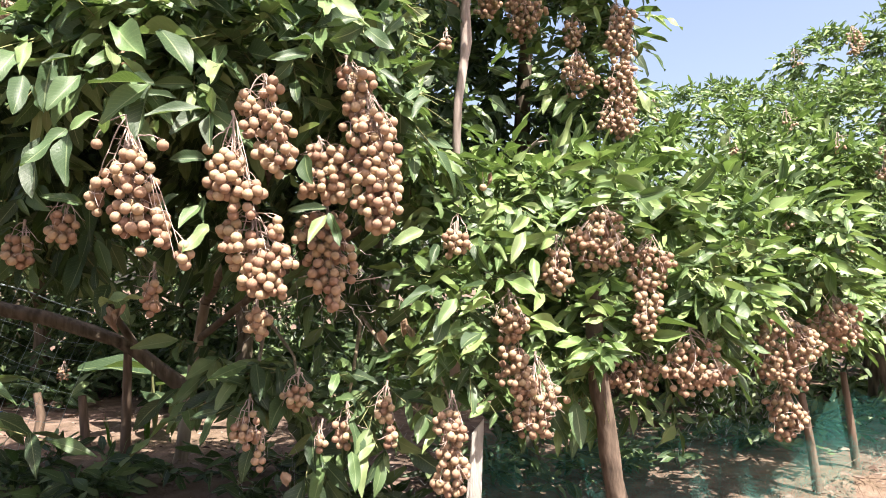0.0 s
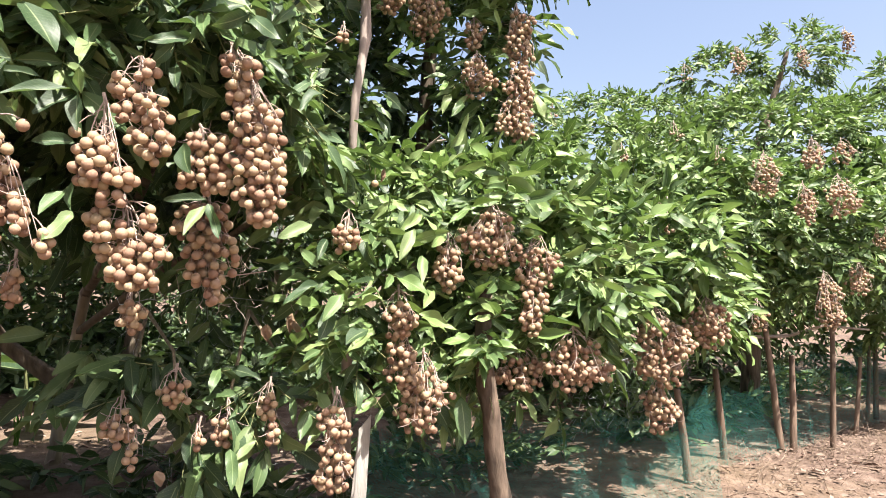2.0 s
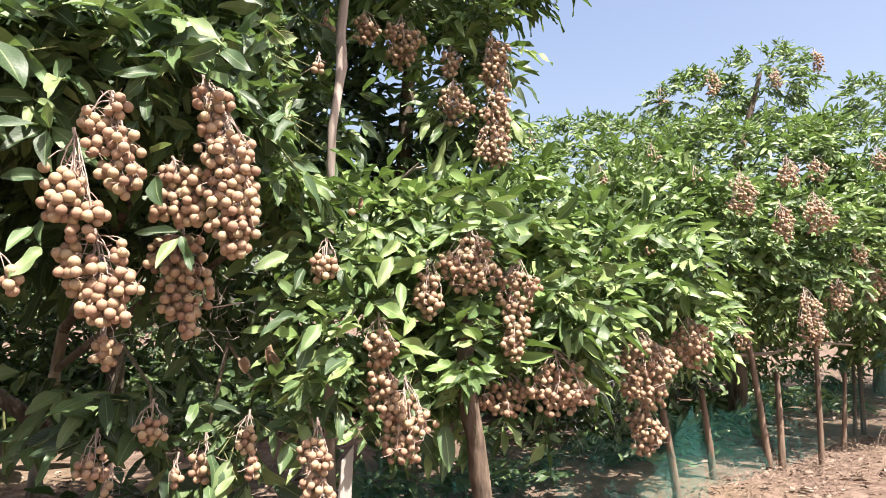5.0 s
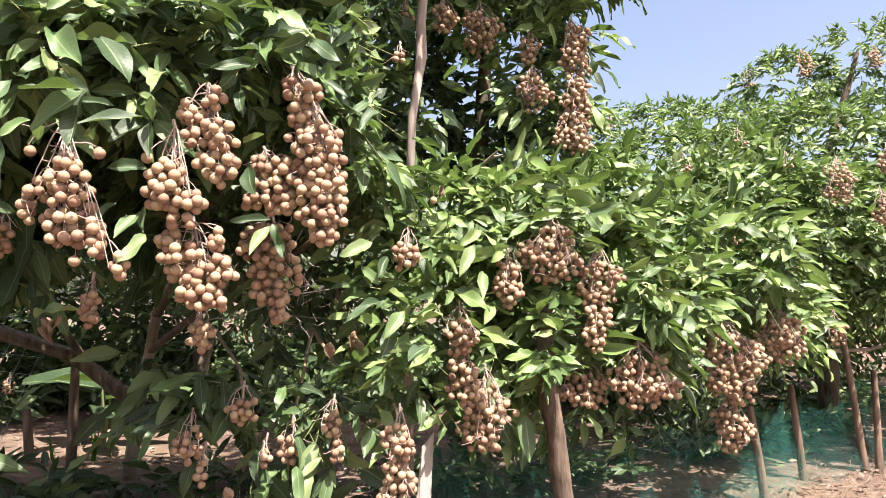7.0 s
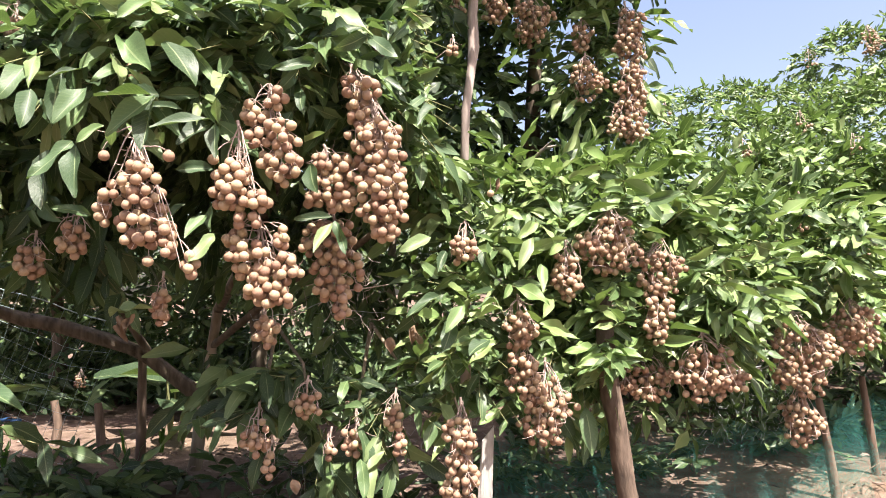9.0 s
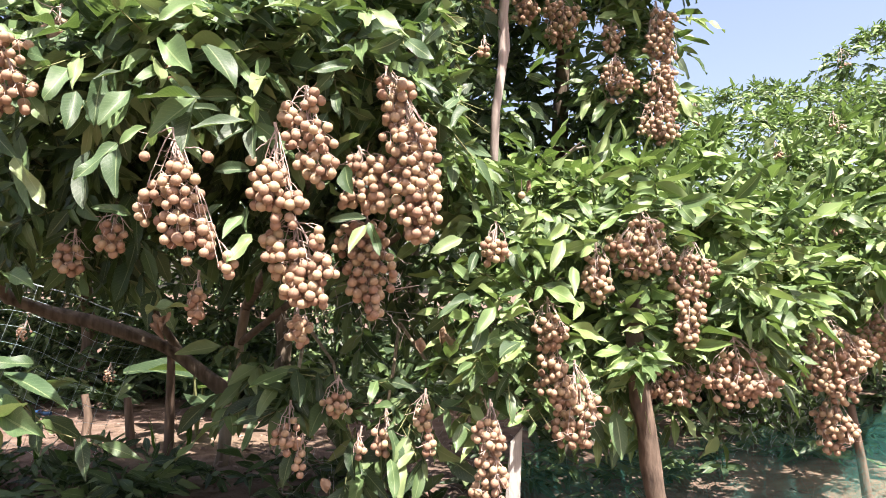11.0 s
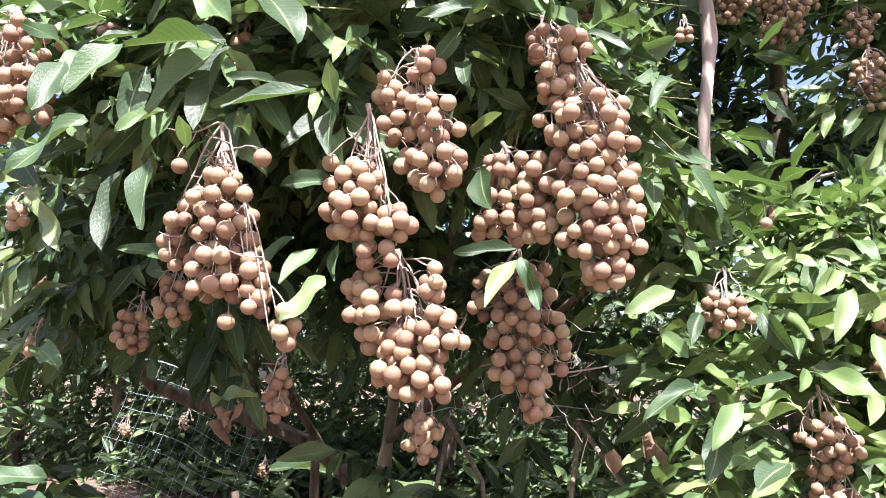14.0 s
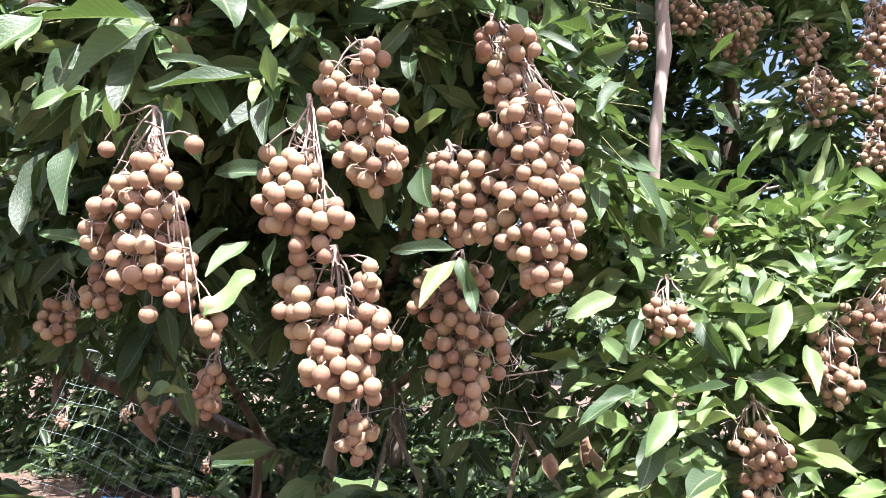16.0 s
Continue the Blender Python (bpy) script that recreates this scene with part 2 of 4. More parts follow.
# ---- leaves ----
def leaf_shape(rows, cols, seed):
    """A pointed leaflet along +y, one long, folded along its midrib, drooping and wavy."""
    r = random.Random(seed)
    droop, fold, wave, twist, side = r.uniform(-0.10, 0.45), r.uniform(0.05, 0.38), r.uniform(0.03, 0.095), r.uniform(-0.55, 0.55), r.uniform(-0.14, 0.14)
    phase = r.uniform(0, 6)
    v, uv, f = [], [], []
    for i in range(rows + 1):
        t = i / rows
        w = 0.5 * max(0.03, math.sin(math.pi * min(1, t ** 0.92)) ** 0.76 * (1 - 0.30 * t ** 3)) * (1 + 0.05 * math.sin(17 * t + phase))
        for j in range(cols + 1):
            u = 2 * j / cols - 1
            x = u * w
            z = abs(u) * w * fold - droop * t * t * 0.8 + wave * math.sin(phase + 9 * t + (2 if u > 0 else 0)) * abs(u) + twist * x * t
            v.append((x + side * math.sin(math.pi * t), t * (1 - 0.12 * droop), z))
            uv.append((0.5 + 0.5 * u, t))
    for i in range(rows):
        for j in range(cols):
            a = i * (cols + 1) + j
            f.append((a, a + 1, a + cols + 2, a + cols + 1))
    return np.array(v), np.array(f), np.array(uv)


FINE = [leaf_shape(10, 4, 50 + k) for k in range(14)]
ROUGH = [leaf_shape(6, 2, 50 + k) for k in range(14)]
COARSE = [leaf_shape(3, 2, 50 + k) for k in range(14)]
PLAIN = [leaf_shape(4, 2, 50 + k) for k in range(14)]
LEAF_MESH = {}
for green in (LEAF, LEAF_NEAR, LEAF_SHADE):
    LEAF_MESH[green.name] = []
    for shape in FINE:
        one = Soup()
        one.add(*shape)
        LEAF_MESH[green.name].append(one.mesh("leaf", green))

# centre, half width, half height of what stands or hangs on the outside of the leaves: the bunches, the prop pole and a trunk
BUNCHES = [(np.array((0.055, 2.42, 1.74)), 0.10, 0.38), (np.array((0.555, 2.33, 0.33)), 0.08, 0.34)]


UP, OUT, FLAT = (0.25, -0.75, 0.75), (-0.35, -0.90, 0.25), (0.10, -0.35, 1.00)      # how a leaf faces


def unit(v):
    return v / (np.linalg.norm(v) + 1e-9)


class Crown:
    """The leaves and thin shoots of one tree."""

    def __init__(self, seed, near, scale=1.0, green=LEAF):
        self.green = green
        self.r, self.scale = np.random.RandomState(seed), scale
        self.leaves, self.shoots, self.near, self.zones = [], Soup(), np.array(near, float), []

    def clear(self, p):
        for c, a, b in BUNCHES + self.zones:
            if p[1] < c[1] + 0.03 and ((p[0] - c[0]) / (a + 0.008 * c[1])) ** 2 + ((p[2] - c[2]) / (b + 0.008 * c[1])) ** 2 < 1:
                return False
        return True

    def leaf(self, p, d, n, length, wide=0.34, kind=None, always=False):
        d = unit(np.array(d, float))
        x = unit(np.cross(d, n))
        z = np.cross(x, d)
        p = np.array(p, float)
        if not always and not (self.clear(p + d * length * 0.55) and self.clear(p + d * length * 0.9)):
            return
        if always:
            for s in (0.25, 0.5, 0.75):
                self.zones.append((p + d * length * s, length * 0.2, length * 0.2))
        m = np.eye(4)
        m[:3, 0], m[:3, 1], m[:3, 2], m[:3, 3] = x * length * wide * 1.0, d * length, z * length * 0.8, p
        self.leaves.append((m, self.r.randint(14) if kind is None else kind, always, self.green))

    def shoot(self, a, b, ra=0.0028, rb=0.0012):
        v, f = ring_tube((a, b), (ra, rb), 3)
        self.shoots.add(v, f)

    def spray(self, p, o, size=1.0, hang=0.0):
        """One compound leaf: a thin rachis with pairs of leaflets."""
        r = self.r
        d = unit(o + r.normal(0, 0.28, 3))
        length = size * r.uniform(0.12, 0.22)
        side = unit(np.cross(d, (0, 0, 1)) + r.normal(0, 0.2, 3))
        face = unit(o * 0.40 + np.array((0.22, -0.42, 0.80)) * (1 - hang) + np.array((-0.25, -0.9, 0.0)) * hang + r.normal(0, 0.30, 3))
        pairs = r.randint(2, 5)
        end = p + d * length + np.array((0, 0, -0.25 * length))
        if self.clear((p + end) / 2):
            self.shoot(p, end)
        for i in range(pairs):
            s = (i + 0.6) / pairs
            q = p + d * length * s + np.array((0, 0, -0.25 * length * s * s))
            for g in (-1, 1):
                ld = d * r.uniform(0.2, 0.8) + side * g * r.uniform(0.5, 1.0) + np.array((0, 0, -r.uniform(-0.1, 0.75) - 1.3 * hang))
                self.leaf(q, ld, unit(face + r.normal(0, 0.50, 3)), size * r.uniform(0.07, 0.15), r.uniform(0.24, 0.37))
        self.leaf(end, d + np.array((0, 0, -r.uniform(0.0, 0.6) - hang)), face, size * r.uniform(0.09, 0.15), r.uniform(0.25, 0.36))

    def mass(self, x, y, z, rx, ry, rz, n, size=1.0, hang=0.0):
        """A rounded mass of sprays that stand outwards, fewer at its back."""
        r = self.r
        c = np.array((x, y, z))
        k = 0
        while k < n:
            o = unit(r.normal(0, 1, 3))
            if o[1] > 0.35 and r.rand() < 0.75:
                continue
            s = r.uniform(0.55, 1.0) ** 0.6
            p = c + o * (rx, ry, rz) * s
            lump = noise.noise(Vector((p * 3.4 / min(1.0, size)).tolist()))
            if lump < -0.05 and r.rand() < 0.8:
                continue                             # gaps between the clumps
            p = p + o * 0.07 * lump
            out = unit(o / (rx, ry, rz) * min(rx, ry, rz) + np.array((0, -0.25, -0.05)))
            out[2] = max(out[2], -0.30)
            self.spray(p - out * 0.08, out, size * self.scale * r.uniform(0.85, 1.12), hang)
            k += 1

    def build(self, tree, single=300, shapes=ROUGH):
        """The leaves by this tree's front as parts of their own, all others in one mesh."""
        order = sorted(range(len(self.leaves)), key=lambda i: (not self.leaves[i][2], np.linalg.norm(self.leaves[i][0][:3, 3] + self.leaves[i][0][:3, 1] * 0.5 - self.near)))
        for i in order[:single]:
            m, k, _, green = self.leaves[i]
            ob = under(new("leaf", LEAF_MESH[green.name][k]), tree)
            ob.matrix_basis = Matrix(m.tolist())
        rest = {}
        for i in order[single:]:
            m, k, _, green = self.leaves[i]
            v, f, uv = shapes[k]
            rest.setdefault(green.name, (Soup(), green))[0].add(v @ m[:3, :3].T + m[:3, 3], f, uv)
        for soup, green in rest.values():
            mesh_part("foliage", soup.mesh("foliage", green), tree, "dense glossy green leaflets", "stuff")
        if self.shoots.n:
            mesh_part("leaf_stalk", self.shoots.mesh("leaf_stalk", SHOOT), tree, "thin green leaf stalks", "stuff")


# ---- fruit ----
def fruit_mesh(detail, seed):
    r = random.Random(seed)
    bm = bmesh.new()
    bmesh.ops.create_icosphere(bm, subdivisions=detail, radius=0.5)
    sx, sz = r.uniform(0.97, 1.04), r.uniform(0.92, 0.99)
    for v in bm.verts:
        lift = 0.035 * max(0, v.co.z * 2) ** 10
        bump_ = 1 + 0.012 * math.sin(9 * v.co.x + seed) + 0.012 * math.sin(8 * v.co.y + 2 * seed)
        v.co = Vector((v.co.x * sx * bump_, v.co.y * bump_, v.co.z * sz + lift))
    for f in bm.faces:
        f.smooth = True
    me = bpy.data.meshes.new("fruit")
    bm.to_mesh(me)
    bm.free()
    me.materials.append(FRUIT)
    return me


FRUITS = {3: [fruit_mesh(3, k) for k in range(4)], 2: [fruit_mesh(2, k) for k in range(4)]}
NEAR, MID, FAR = (3, 0.0226), (2, 0.0232), (2, 0.0190)      # detail and fruit size, tree by tree


def bunch_words(n, z):
    if n > 50:
        return "large heavy bunch of ripe tan longan fruit"
    if n < 14:
        return "small loose cluster of ripe tan longan fruit"
    return "bunch of tan longan fruit hanging low near the soil" if z < 0.7 else "bunch of ripe tan longan fruit hanging among leaves"


def bunch(x, y, z, a, b, n, look_of):
    """A panicle: a woody stalk that forks into thin stems, and round fruit hanging from them in a crowded drop."""
    r = np.random.RandomState(int(1000 * abs(x) + 317 * z * 10 + n))
    detail, size = look_of
    c = np.array((x, y, z))
    depth = min(a, b) * 0.75
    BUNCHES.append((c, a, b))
    box = np.array((max(a - size * 0.5, 0.001), max(depth - size * 0.3, 0.004), max(b - size * 0.5, 0.001)))
    spots = []
    tries = 0
    gap = size * 0.90
    turn = r.uniform(0, 6.283)
    lobes = [np.array((r.uniform(-0.75, 0.75), r.uniform(-0.7, 0.2), r.uniform(-0.8, 0.8))) for _ in range(3 + n // 6)]
    while len(spots) < n and tries < n * 500:
        tries += 1
        if tries % (n * 60) == 0:
            gap *= 0.96
        if r.rand() < 0.16:
            o = r.uniform(-1, 1, 3)
        else:
            o = lobes[r.randint(len(lobes))] + r.normal(0, 1, 3) * (0.20, 0.24, 0.30)
        edge = np.interp(o[2], (-1, -0.5, 0, 0.4, 1), (0.45, 0.88, 1.0, 0.95, 0.70))
        edge *= 0.90 + 0.26 * math.sin(4.6 * o[2] + turn + (2.2 if o[0] > 0 else 0))
        if len(spots) % 9 == 4:
            edge *= 1.22
        if o[2] > 0.1 and r.rand() < 0.3 * o[2]:
            continue
        if abs(o[2]) > 1.04 or (o[0] / edge) ** 2 + (o[1] / edge) ** 2 > 1:
            continue
        p = c + o * box
        if not spots or np.min(np.sum((np.array(spots) - p) ** 2, 1)) > gap * gap:
            spots.append(p)
    top = c + np.array((r.uniform(-0.15, 0.15) * a, 0.3 * depth + 0.01, b + 0.035 + 0.12 * b))
    root = thing("fruit_bunch", tuple(top), bunch_words(n, z), "fruit", "longan bunches on the trees")
    stems = Soup()
    nodes = []
    if n > 1:
        axis = bent(top, c + np.array((0, 0.25 * depth, 0.15 * b)), -0.004, 5, 0.003, n)
        v, f = ring_tube(axis, (0.0040, 0.0034, 0.0024, 0.0018, 0.0015), 6)
        stems.add(v, f)
        nodes += axis[1:]
        for k in range(3 + n // 11):
            s = r.uniform(0.0, 0.3)
            st = axis[0] * (1 - s) + axis[-1] * s
            w = r.uniform(0, 6.283)
            en = c + np.array((math.cos(w) * a * 0.72, math.sin(w) * depth * 0.7 - 0.2 * depth, r.uniform(-0.55, 0.5) * b))
            pts = bent(st, en, -0.03 * (0.4 + b * 4), 6, 0.004, k)
            v, f = ring_tube(pts, (0.0018, 0.0017, 0.0015, 0.0013, 0.0011, 0.0009), 5)
            stems.add(v, f)
            nodes += pts[1:]
        for k in range(2 + n // 14):
            w = r.uniform(0, 6.283)
            st = nodes[r.randint(len(nodes))]
            en = st + np.array((math.cos(w) * 0.05, -abs(math.sin(w)) * 0.03, r.uniform(-0.05, 0.015)))
            v, f = ring_tube(bent(st, en, 0.004, 4, 0.002, k), (0.0013, 0.0011, 0.0009, 0.0007), 4)
            stems.add(v, f)
    else:
        nodes = [top]
    for p in spots:
        head = p + np.array((0, 0, size * 0.46))
        best = min(nodes, key=lambda q: np.linalg.norm(q - head) + (2.5 * max(0, head[2] + 0.004 - q[2])))
        v, f = ring_tube(bent(best, head, -0.003, 4, 0.001, 3), (0.0012, 0.0011, 0.0010, 0.0011), 4)
        stems.add(v, f)
    mesh_part("stem", stems.mesh("stem", STEM), root, "pale brown forked stems")
    for i, p in enumerate(spots):
        ob = under(new("fruit", FRUITS[detail][i % 4]), root)
        s = size * r.uniform(0.90, 1.08)
        ob.matrix_basis = Matrix.LocRotScale(p.tolist(), Euler((r.uniform(-0.5, 0.5), r.uniform(-0.5, 0.5), r.uniform(0, 6))), (s, s, s))
    return root


def panicle(top, lobes):
    """A large loose bunch: bare forked stems at its top, and fruit in several uneven lobes (x, z, half width, half height, count)."""
    r = np.random.RandomState(int(1000 * abs(top[0]) + 700 * top[2]))
    size, top, y = NEAR[1], np.array(top), top[1]
    count = sum(l[4] for l in lobes)
    spots, homes = [], []
    for k, (x, z, a, b, n) in enumerate(lobes):
        n = n if n < 3 else round(n * 1.12)
        c = np.array((x, y - 0.01, z))
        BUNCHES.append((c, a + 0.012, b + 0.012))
        deep = min(0.050, 0.95 * max(a, b))
        box = np.array((max(a * 1.18 - 0.42 * size, 0.001), max(deep - 0.3 * size, 0.001), max(b * 1.5 - 0.3 * size if n > 1 else 0, 0.001)))
        gap, got, tries = size * 0.93, 0, 0
        while got < n and tries < 4000:
            tries += 1
            if tries % 500 == 0:
                gap *= 0.95
            o = r.uniform(-1, 1, 3)
            if o @ o > 1.0:
                continue
            p = c + o * box
            if not spots or np.min(np.sum((np.array(spots) - p) ** 2, 1)) > gap * gap:
                spots.append(p)
                homes.append(k)
                got += 1
    root = thing("fruit_bunch", tuple(top), bunch_words(count, top[2]), "fruit", "longan bunches on the trees")
    stems, nodes = Soup(), [[] for _ in lobes]
    low = min(l[1] for l in lobes)
    mid = np.array((sum(l[0] * l[4] for l in lobes) / count, y + 0.004, 0.45 * top[2] + 0.55 * low))
    axis = bent(top + np.array((0.0, 0.01, 0.012)), mid, -0.004, 8, 0.004, count)
    stems.add(*ring_tube(axis, (0.0042, 0.0038, 0.0034, 0.0028, 0.0023, 0.0019, 0.0016, 0.0013), 6))
    for k, (x, z, a, b, n) in enumerate(lobes):
        for _ in range(1 + n // 5):
            higher = [q for q in axis[:5] if q[2] > z + b * 0.6] or axis[:1]
            st = higher[r.randint(len(higher))]
            en = np.array((x, y, z)) + r.uniform(-0.7, 0.7, 3) * (a, 0.016, b) + np.array((0, -0.018, 0.012 if n < 3 else 0))
            arc = -0.10 * np.linalg.norm(en - st) * r.uniform(0.5, 1.5) - 0.002
            pts = bent(st, en, arc, 8, 0.0022, r.randint(9999))
            stems.add(*ring_tube(pts, (0.0019, 0.0018, 0.0016, 0.0015, 0.0013, 0.0012, 0.0010, 0.0008), 5))
            nodes[k] += pts[3:]
            for _ in range(2):                       # short twigs that have lost their fruit
                q = pts[r.randint(2, 8)]
                e = q + np.array((r.uniform(-1, 1) * 0.032, r.uniform(-0.03, 0.0), r.uniform(-0.030, 0.018)))
                stems.add(*ring_tube(bent(q, e, 0.002, 4, 0.0015, r.randint(9999)), (0.0012, 0.0010, 0.0008, 0.0006), 4))
    for p, k in zip(spots, homes):
        head = p + np.array((0, 0, size * 0.46))
        best = min(nodes[k], key=lambda q: np.linalg.norm(q - head) + 2.5 * max(0, head[2] + 0.004 - q[2]))
        stems.add(*ring_tube(bent(best, head, -0.003, 4, 0.001, 3), (0.0012, 0.0011, 0.0010, 0.0011), 4))
    mesh_part("stem", stems.mesh("stem", STEM), root, "pale brown forked stems")
    for i, p in enumerate(spots):
        ob = under(new("fruit", FRUITS[3][i % 4]), root)
        s = size * r.uniform(0.90, 1.10)
        ob.matrix_basis = Matrix.LocRotScale(p.tolist(), Euler((r.uniform(-0.5, 0.5), r.uniform(-0.5, 0.5), r.uniform(0, 6))), (s, s, s))
    return root


# ---- fruit bunches ----
panicle((-0.610, 1.405, 1.265), [(-0.583, 1.184, 0.028, 0.016, 7), (-0.598, 1.138, 0.059, 0.031, 24), (-0.663, 1.095, 0.017, 0.022, 7), (-0.579, 1.082, 0.051, 0.029, 18), (-0.575, 1.039, 0.042, 0.018, 11), (-0.519, 1.030, 0.015, 0.029, 7), (-0.663, 1.212, 0.002, 0.002, 1), (-0.522, 1.207, 0.001, 0.002, 1), (-0.562, 0.989, 0.001, 0.001, 1), (-0.513, 0.994, 0.001, 0.001, 1), (-0.470, 0.979, 0.022, 0.020, 7)])
panicle((-0.348, 1.500, 1.379), [(-0.325, 1.349, 0.026, 0.018, 5), (-0.379, 1.317, 0.032, 0.023, 9), (-0.337, 1.263, 0.059, 0.033, 24), (-0.315, 1.201, 0.048, 0.028, 18), (-0.306, 1.161, 0.001, 0.002, 1)])
panicle((-0.408, 1.465, 1.287), [(-0.453, 1.212, 0.002, 0.002, 1), (-0.409, 1.178, 0.043, 0.022, 14), (-0.407, 1.133, 0.054, 0.026, 24), (-0.352, 1.117, 0.025, 0.018, 8), (-0.393, 1.089, 0.014, 0.018, 4), (-0.358, 1.085, 0.013, 0.016, 3)])
panicle((-0.372, 1.500, 1.082), [(-0.414, 1.040, 0.027, 0.023, 9), (-0.311, 1.037, 0.018, 0.022, 5), (-0.378, 1.001, 0.054, 0.026, 19), (-0.303, 0.977, 0.031, 0.025, 12), (-0.356, 0.962, 0.028, 0.022, 8), (-0.347, 0.925, 0.045, 0.024, 18), (-0.300, 0.907, 0.016, 0.016, 4), (-0.271, 0.964, 0.001, 0.001, 1), (-0.402, 0.961, 0.001, 0.002, 1)])
panicle((-0.188, 1.600, 1.454), [(-0.163, 1.391, 0.049, 0.033, 18), (-0.165, 1.332, 0.027, 0.020, 6), (-0.125, 1.282, 0.063, 0.032, 24), (-0.115, 1.226, 0.060, 0.037, 30), (-0.110, 1.168, 0.058, 0.038, 30), (-0.108, 1.112, 0.053, 0.034, 24), (-0.104, 1.064, 0.032, 0.018, 8), (-0.067, 1.268, 0.001, 0.002, 1), (-0.062, 1.243, 0.001, 0.002, 1), (-0.058, 1.141, 0.001, 0.002, 1), (-0.059, 1.093, 0.001, 0.002, 1)])
panicle((-0.257, 1.620, 1.265), [(-0.195, 1.209, 0.046, 0.030, 20), (-0.258, 1.224, 0.028, 0.020, 7), (-0.232, 1.169, 0.046, 0.032, 17), (-0.279, 1.138, 0.027, 0.015, 6), (-0.227, 1.128, 0.022, 0.015, 5), (-0.193, 1.149, 0.023, 0.025, 8)])
panicle((-0.265, 1.740, 1.121), [(-0.314, 1.054, 0.032, 0.037, 10), (-0.257, 1.057, 0.051, 0.037, 18), (-0.248, 0.997, 0.064, 0.040, 26), (-0.258, 0.944, 0.048, 0.032, 15), (-0.236, 0.900, 0.024, 0.035, 9), (-0.195, 0.935, 0.002, 0.002, 1), (-0.216, 1.092, 0.002, 0.002, 1), (-0.190, 0.976, 0.017, 0.027, 4)])
panicle((-1.028, 1.370, 1.515), [(-0.944, 1.446, 0.050, 0.020, 9), (-1.009, 1.415, 0.052, 0.041, 20), (-0.964, 1.350, 0.065, 0.036, 24), (-1.003, 1.314, 0.038, 0.022, 10)])
bunch(-0.905, 1.660, 1.057, 0.050, 0.048, 23, NEAR)
bunch(-1.063, 1.720, 1.005, 0.049, 0.047, 22, NEAR)
bunch(-0.704, 1.720, 0.889, 0.031, 0.052, 16, NEAR)
bunch(-0.450, 1.780, 0.820, 0.041, 0.047, 18, NEAR)
bunch(0.055, 2.080, 1.047, 0.058, 0.054, 20, MID)
bunch(0.525, 2.340, 1.063, 0.129, 0.106, 110, MID)
bunch(0.376, 2.300, 0.967, 0.063, 0.082, 42, MID)
bunch(0.698, 2.380, 0.980, 0.096, 0.080, 62, MID)
bunch(0.681, 2.360, 0.836, 0.064, 0.095, 49, MID)
bunch(0.218, 2.180, 0.801, 0.067, 0.071, 38, MID)
bunch(0.229, 2.180, 0.661, 0.070, 0.077, 44, MID)
bunch(0.291, 2.200, 0.554, 0.102, 0.113, 93, MID)
bunch(0.835, 2.360, 0.645, 0.140, 0.092, 106, MID)
bunch(0.655, 2.440, 0.605, 0.112, 0.068, 62, MID)
bunch(1.282, 2.720, 0.662, 0.147, 0.142, 168, MID)
bunch(1.284, 2.740, 0.430, 0.091, 0.104, 76, MID)
bunch(1.538, 2.840, 0.759, 0.121, 0.103, 101, MID)
bunch(1.202, 2.950, 0.775, 0.038, 0.042, 6, MID)
bunch(-0.392, 1.950, 0.603, 0.054, 0.045, 16, MID)
bunch(-0.522, 1.920, 0.515, 0.050, 0.060, 19, MID)
bunch(-0.488, 1.930, 0.441, 0.022, 0.044, 6, MID)
bunch(-0.258, 1.970, 0.503, 0.045, 0.048, 14, MID)
bunch(-0.150, 2.000, 0.562, 0.042, 0.045, 12, MID)
bunch(-0.134, 2.000, 0.487, 0.029, 0.042, 8, MID)
bunch(-0.323, 1.960, 0.473, 0.025, 0.032, 4, MID)
bunch(0.040, 2.000, 0.506, 0.061, 0.071, 35, MID)
bunch(0.040, 2.000, 0.390, 0.064, 0.074, 38, MID)
bunch(0.710, 2.920, 1.628, 0.101, 0.096, 78, MID)
bunch(0.730, 2.950, 1.790, 0.088, 0.107, 75, MID)
bunch(0.734, 2.980, 2.010, 0.084, 0.138, 93, MID)
bunch(0.538, 2.920, 1.809, 0.097, 0.097, 60, MID)
bunch(0.316, 2.950, 2.099, 0.099, 0.109, 86, MID)
bunch(0.532, 2.980, 2.025, 0.060, 0.069, 27, MID)
bunch(0.153, 2.900, 2.133, 0.073, 0.068, 40, MID)
bunch(0.016, 2.600, 2.016, 0.053, 0.048, 8, MID)
bunch(-0.173, 1.950, 1.639, 0.042, 0.049, 13, MID)
bunch(0.011, 2.250, 1.722, 0.026, 0.026, 5, MID)
bunch(0.135, 2.060, 1.215, 0.014, 0.014, 1, MID)
bunch(1.465, 3.069, 1.239, 0.054, 0.070, 22, FAR)
bunch(2.100, 3.367, 1.500, 0.096, 0.103, 75, FAR)
bunch(2.404, 3.441, 1.634, 0.081, 0.075, 46, FAR)
bunch(2.671, 3.581, 1.678, 0.072, 0.065, 28, FAR)
bunch(2.336, 3.404, 1.360, 0.074, 0.098, 54, FAR)
bunch(2.563, 3.441, 1.404, 0.106, 0.106, 85, FAR)
bunch(2.569, 3.581, 0.848, 0.109, 0.141, 116, FAR)
bunch(2.817, 3.674, 0.982, 0.087, 0.087, 56, FAR)
bunch(3.179, 3.860, 1.046, 0.085, 0.120, 77, FAR)
bunch(3.471, 3.999, 0.754, 0.081, 0.088, 43, FAR)
bunch(2.096, 3.441, 0.767, 0.061, 0.079, 29, FAR)
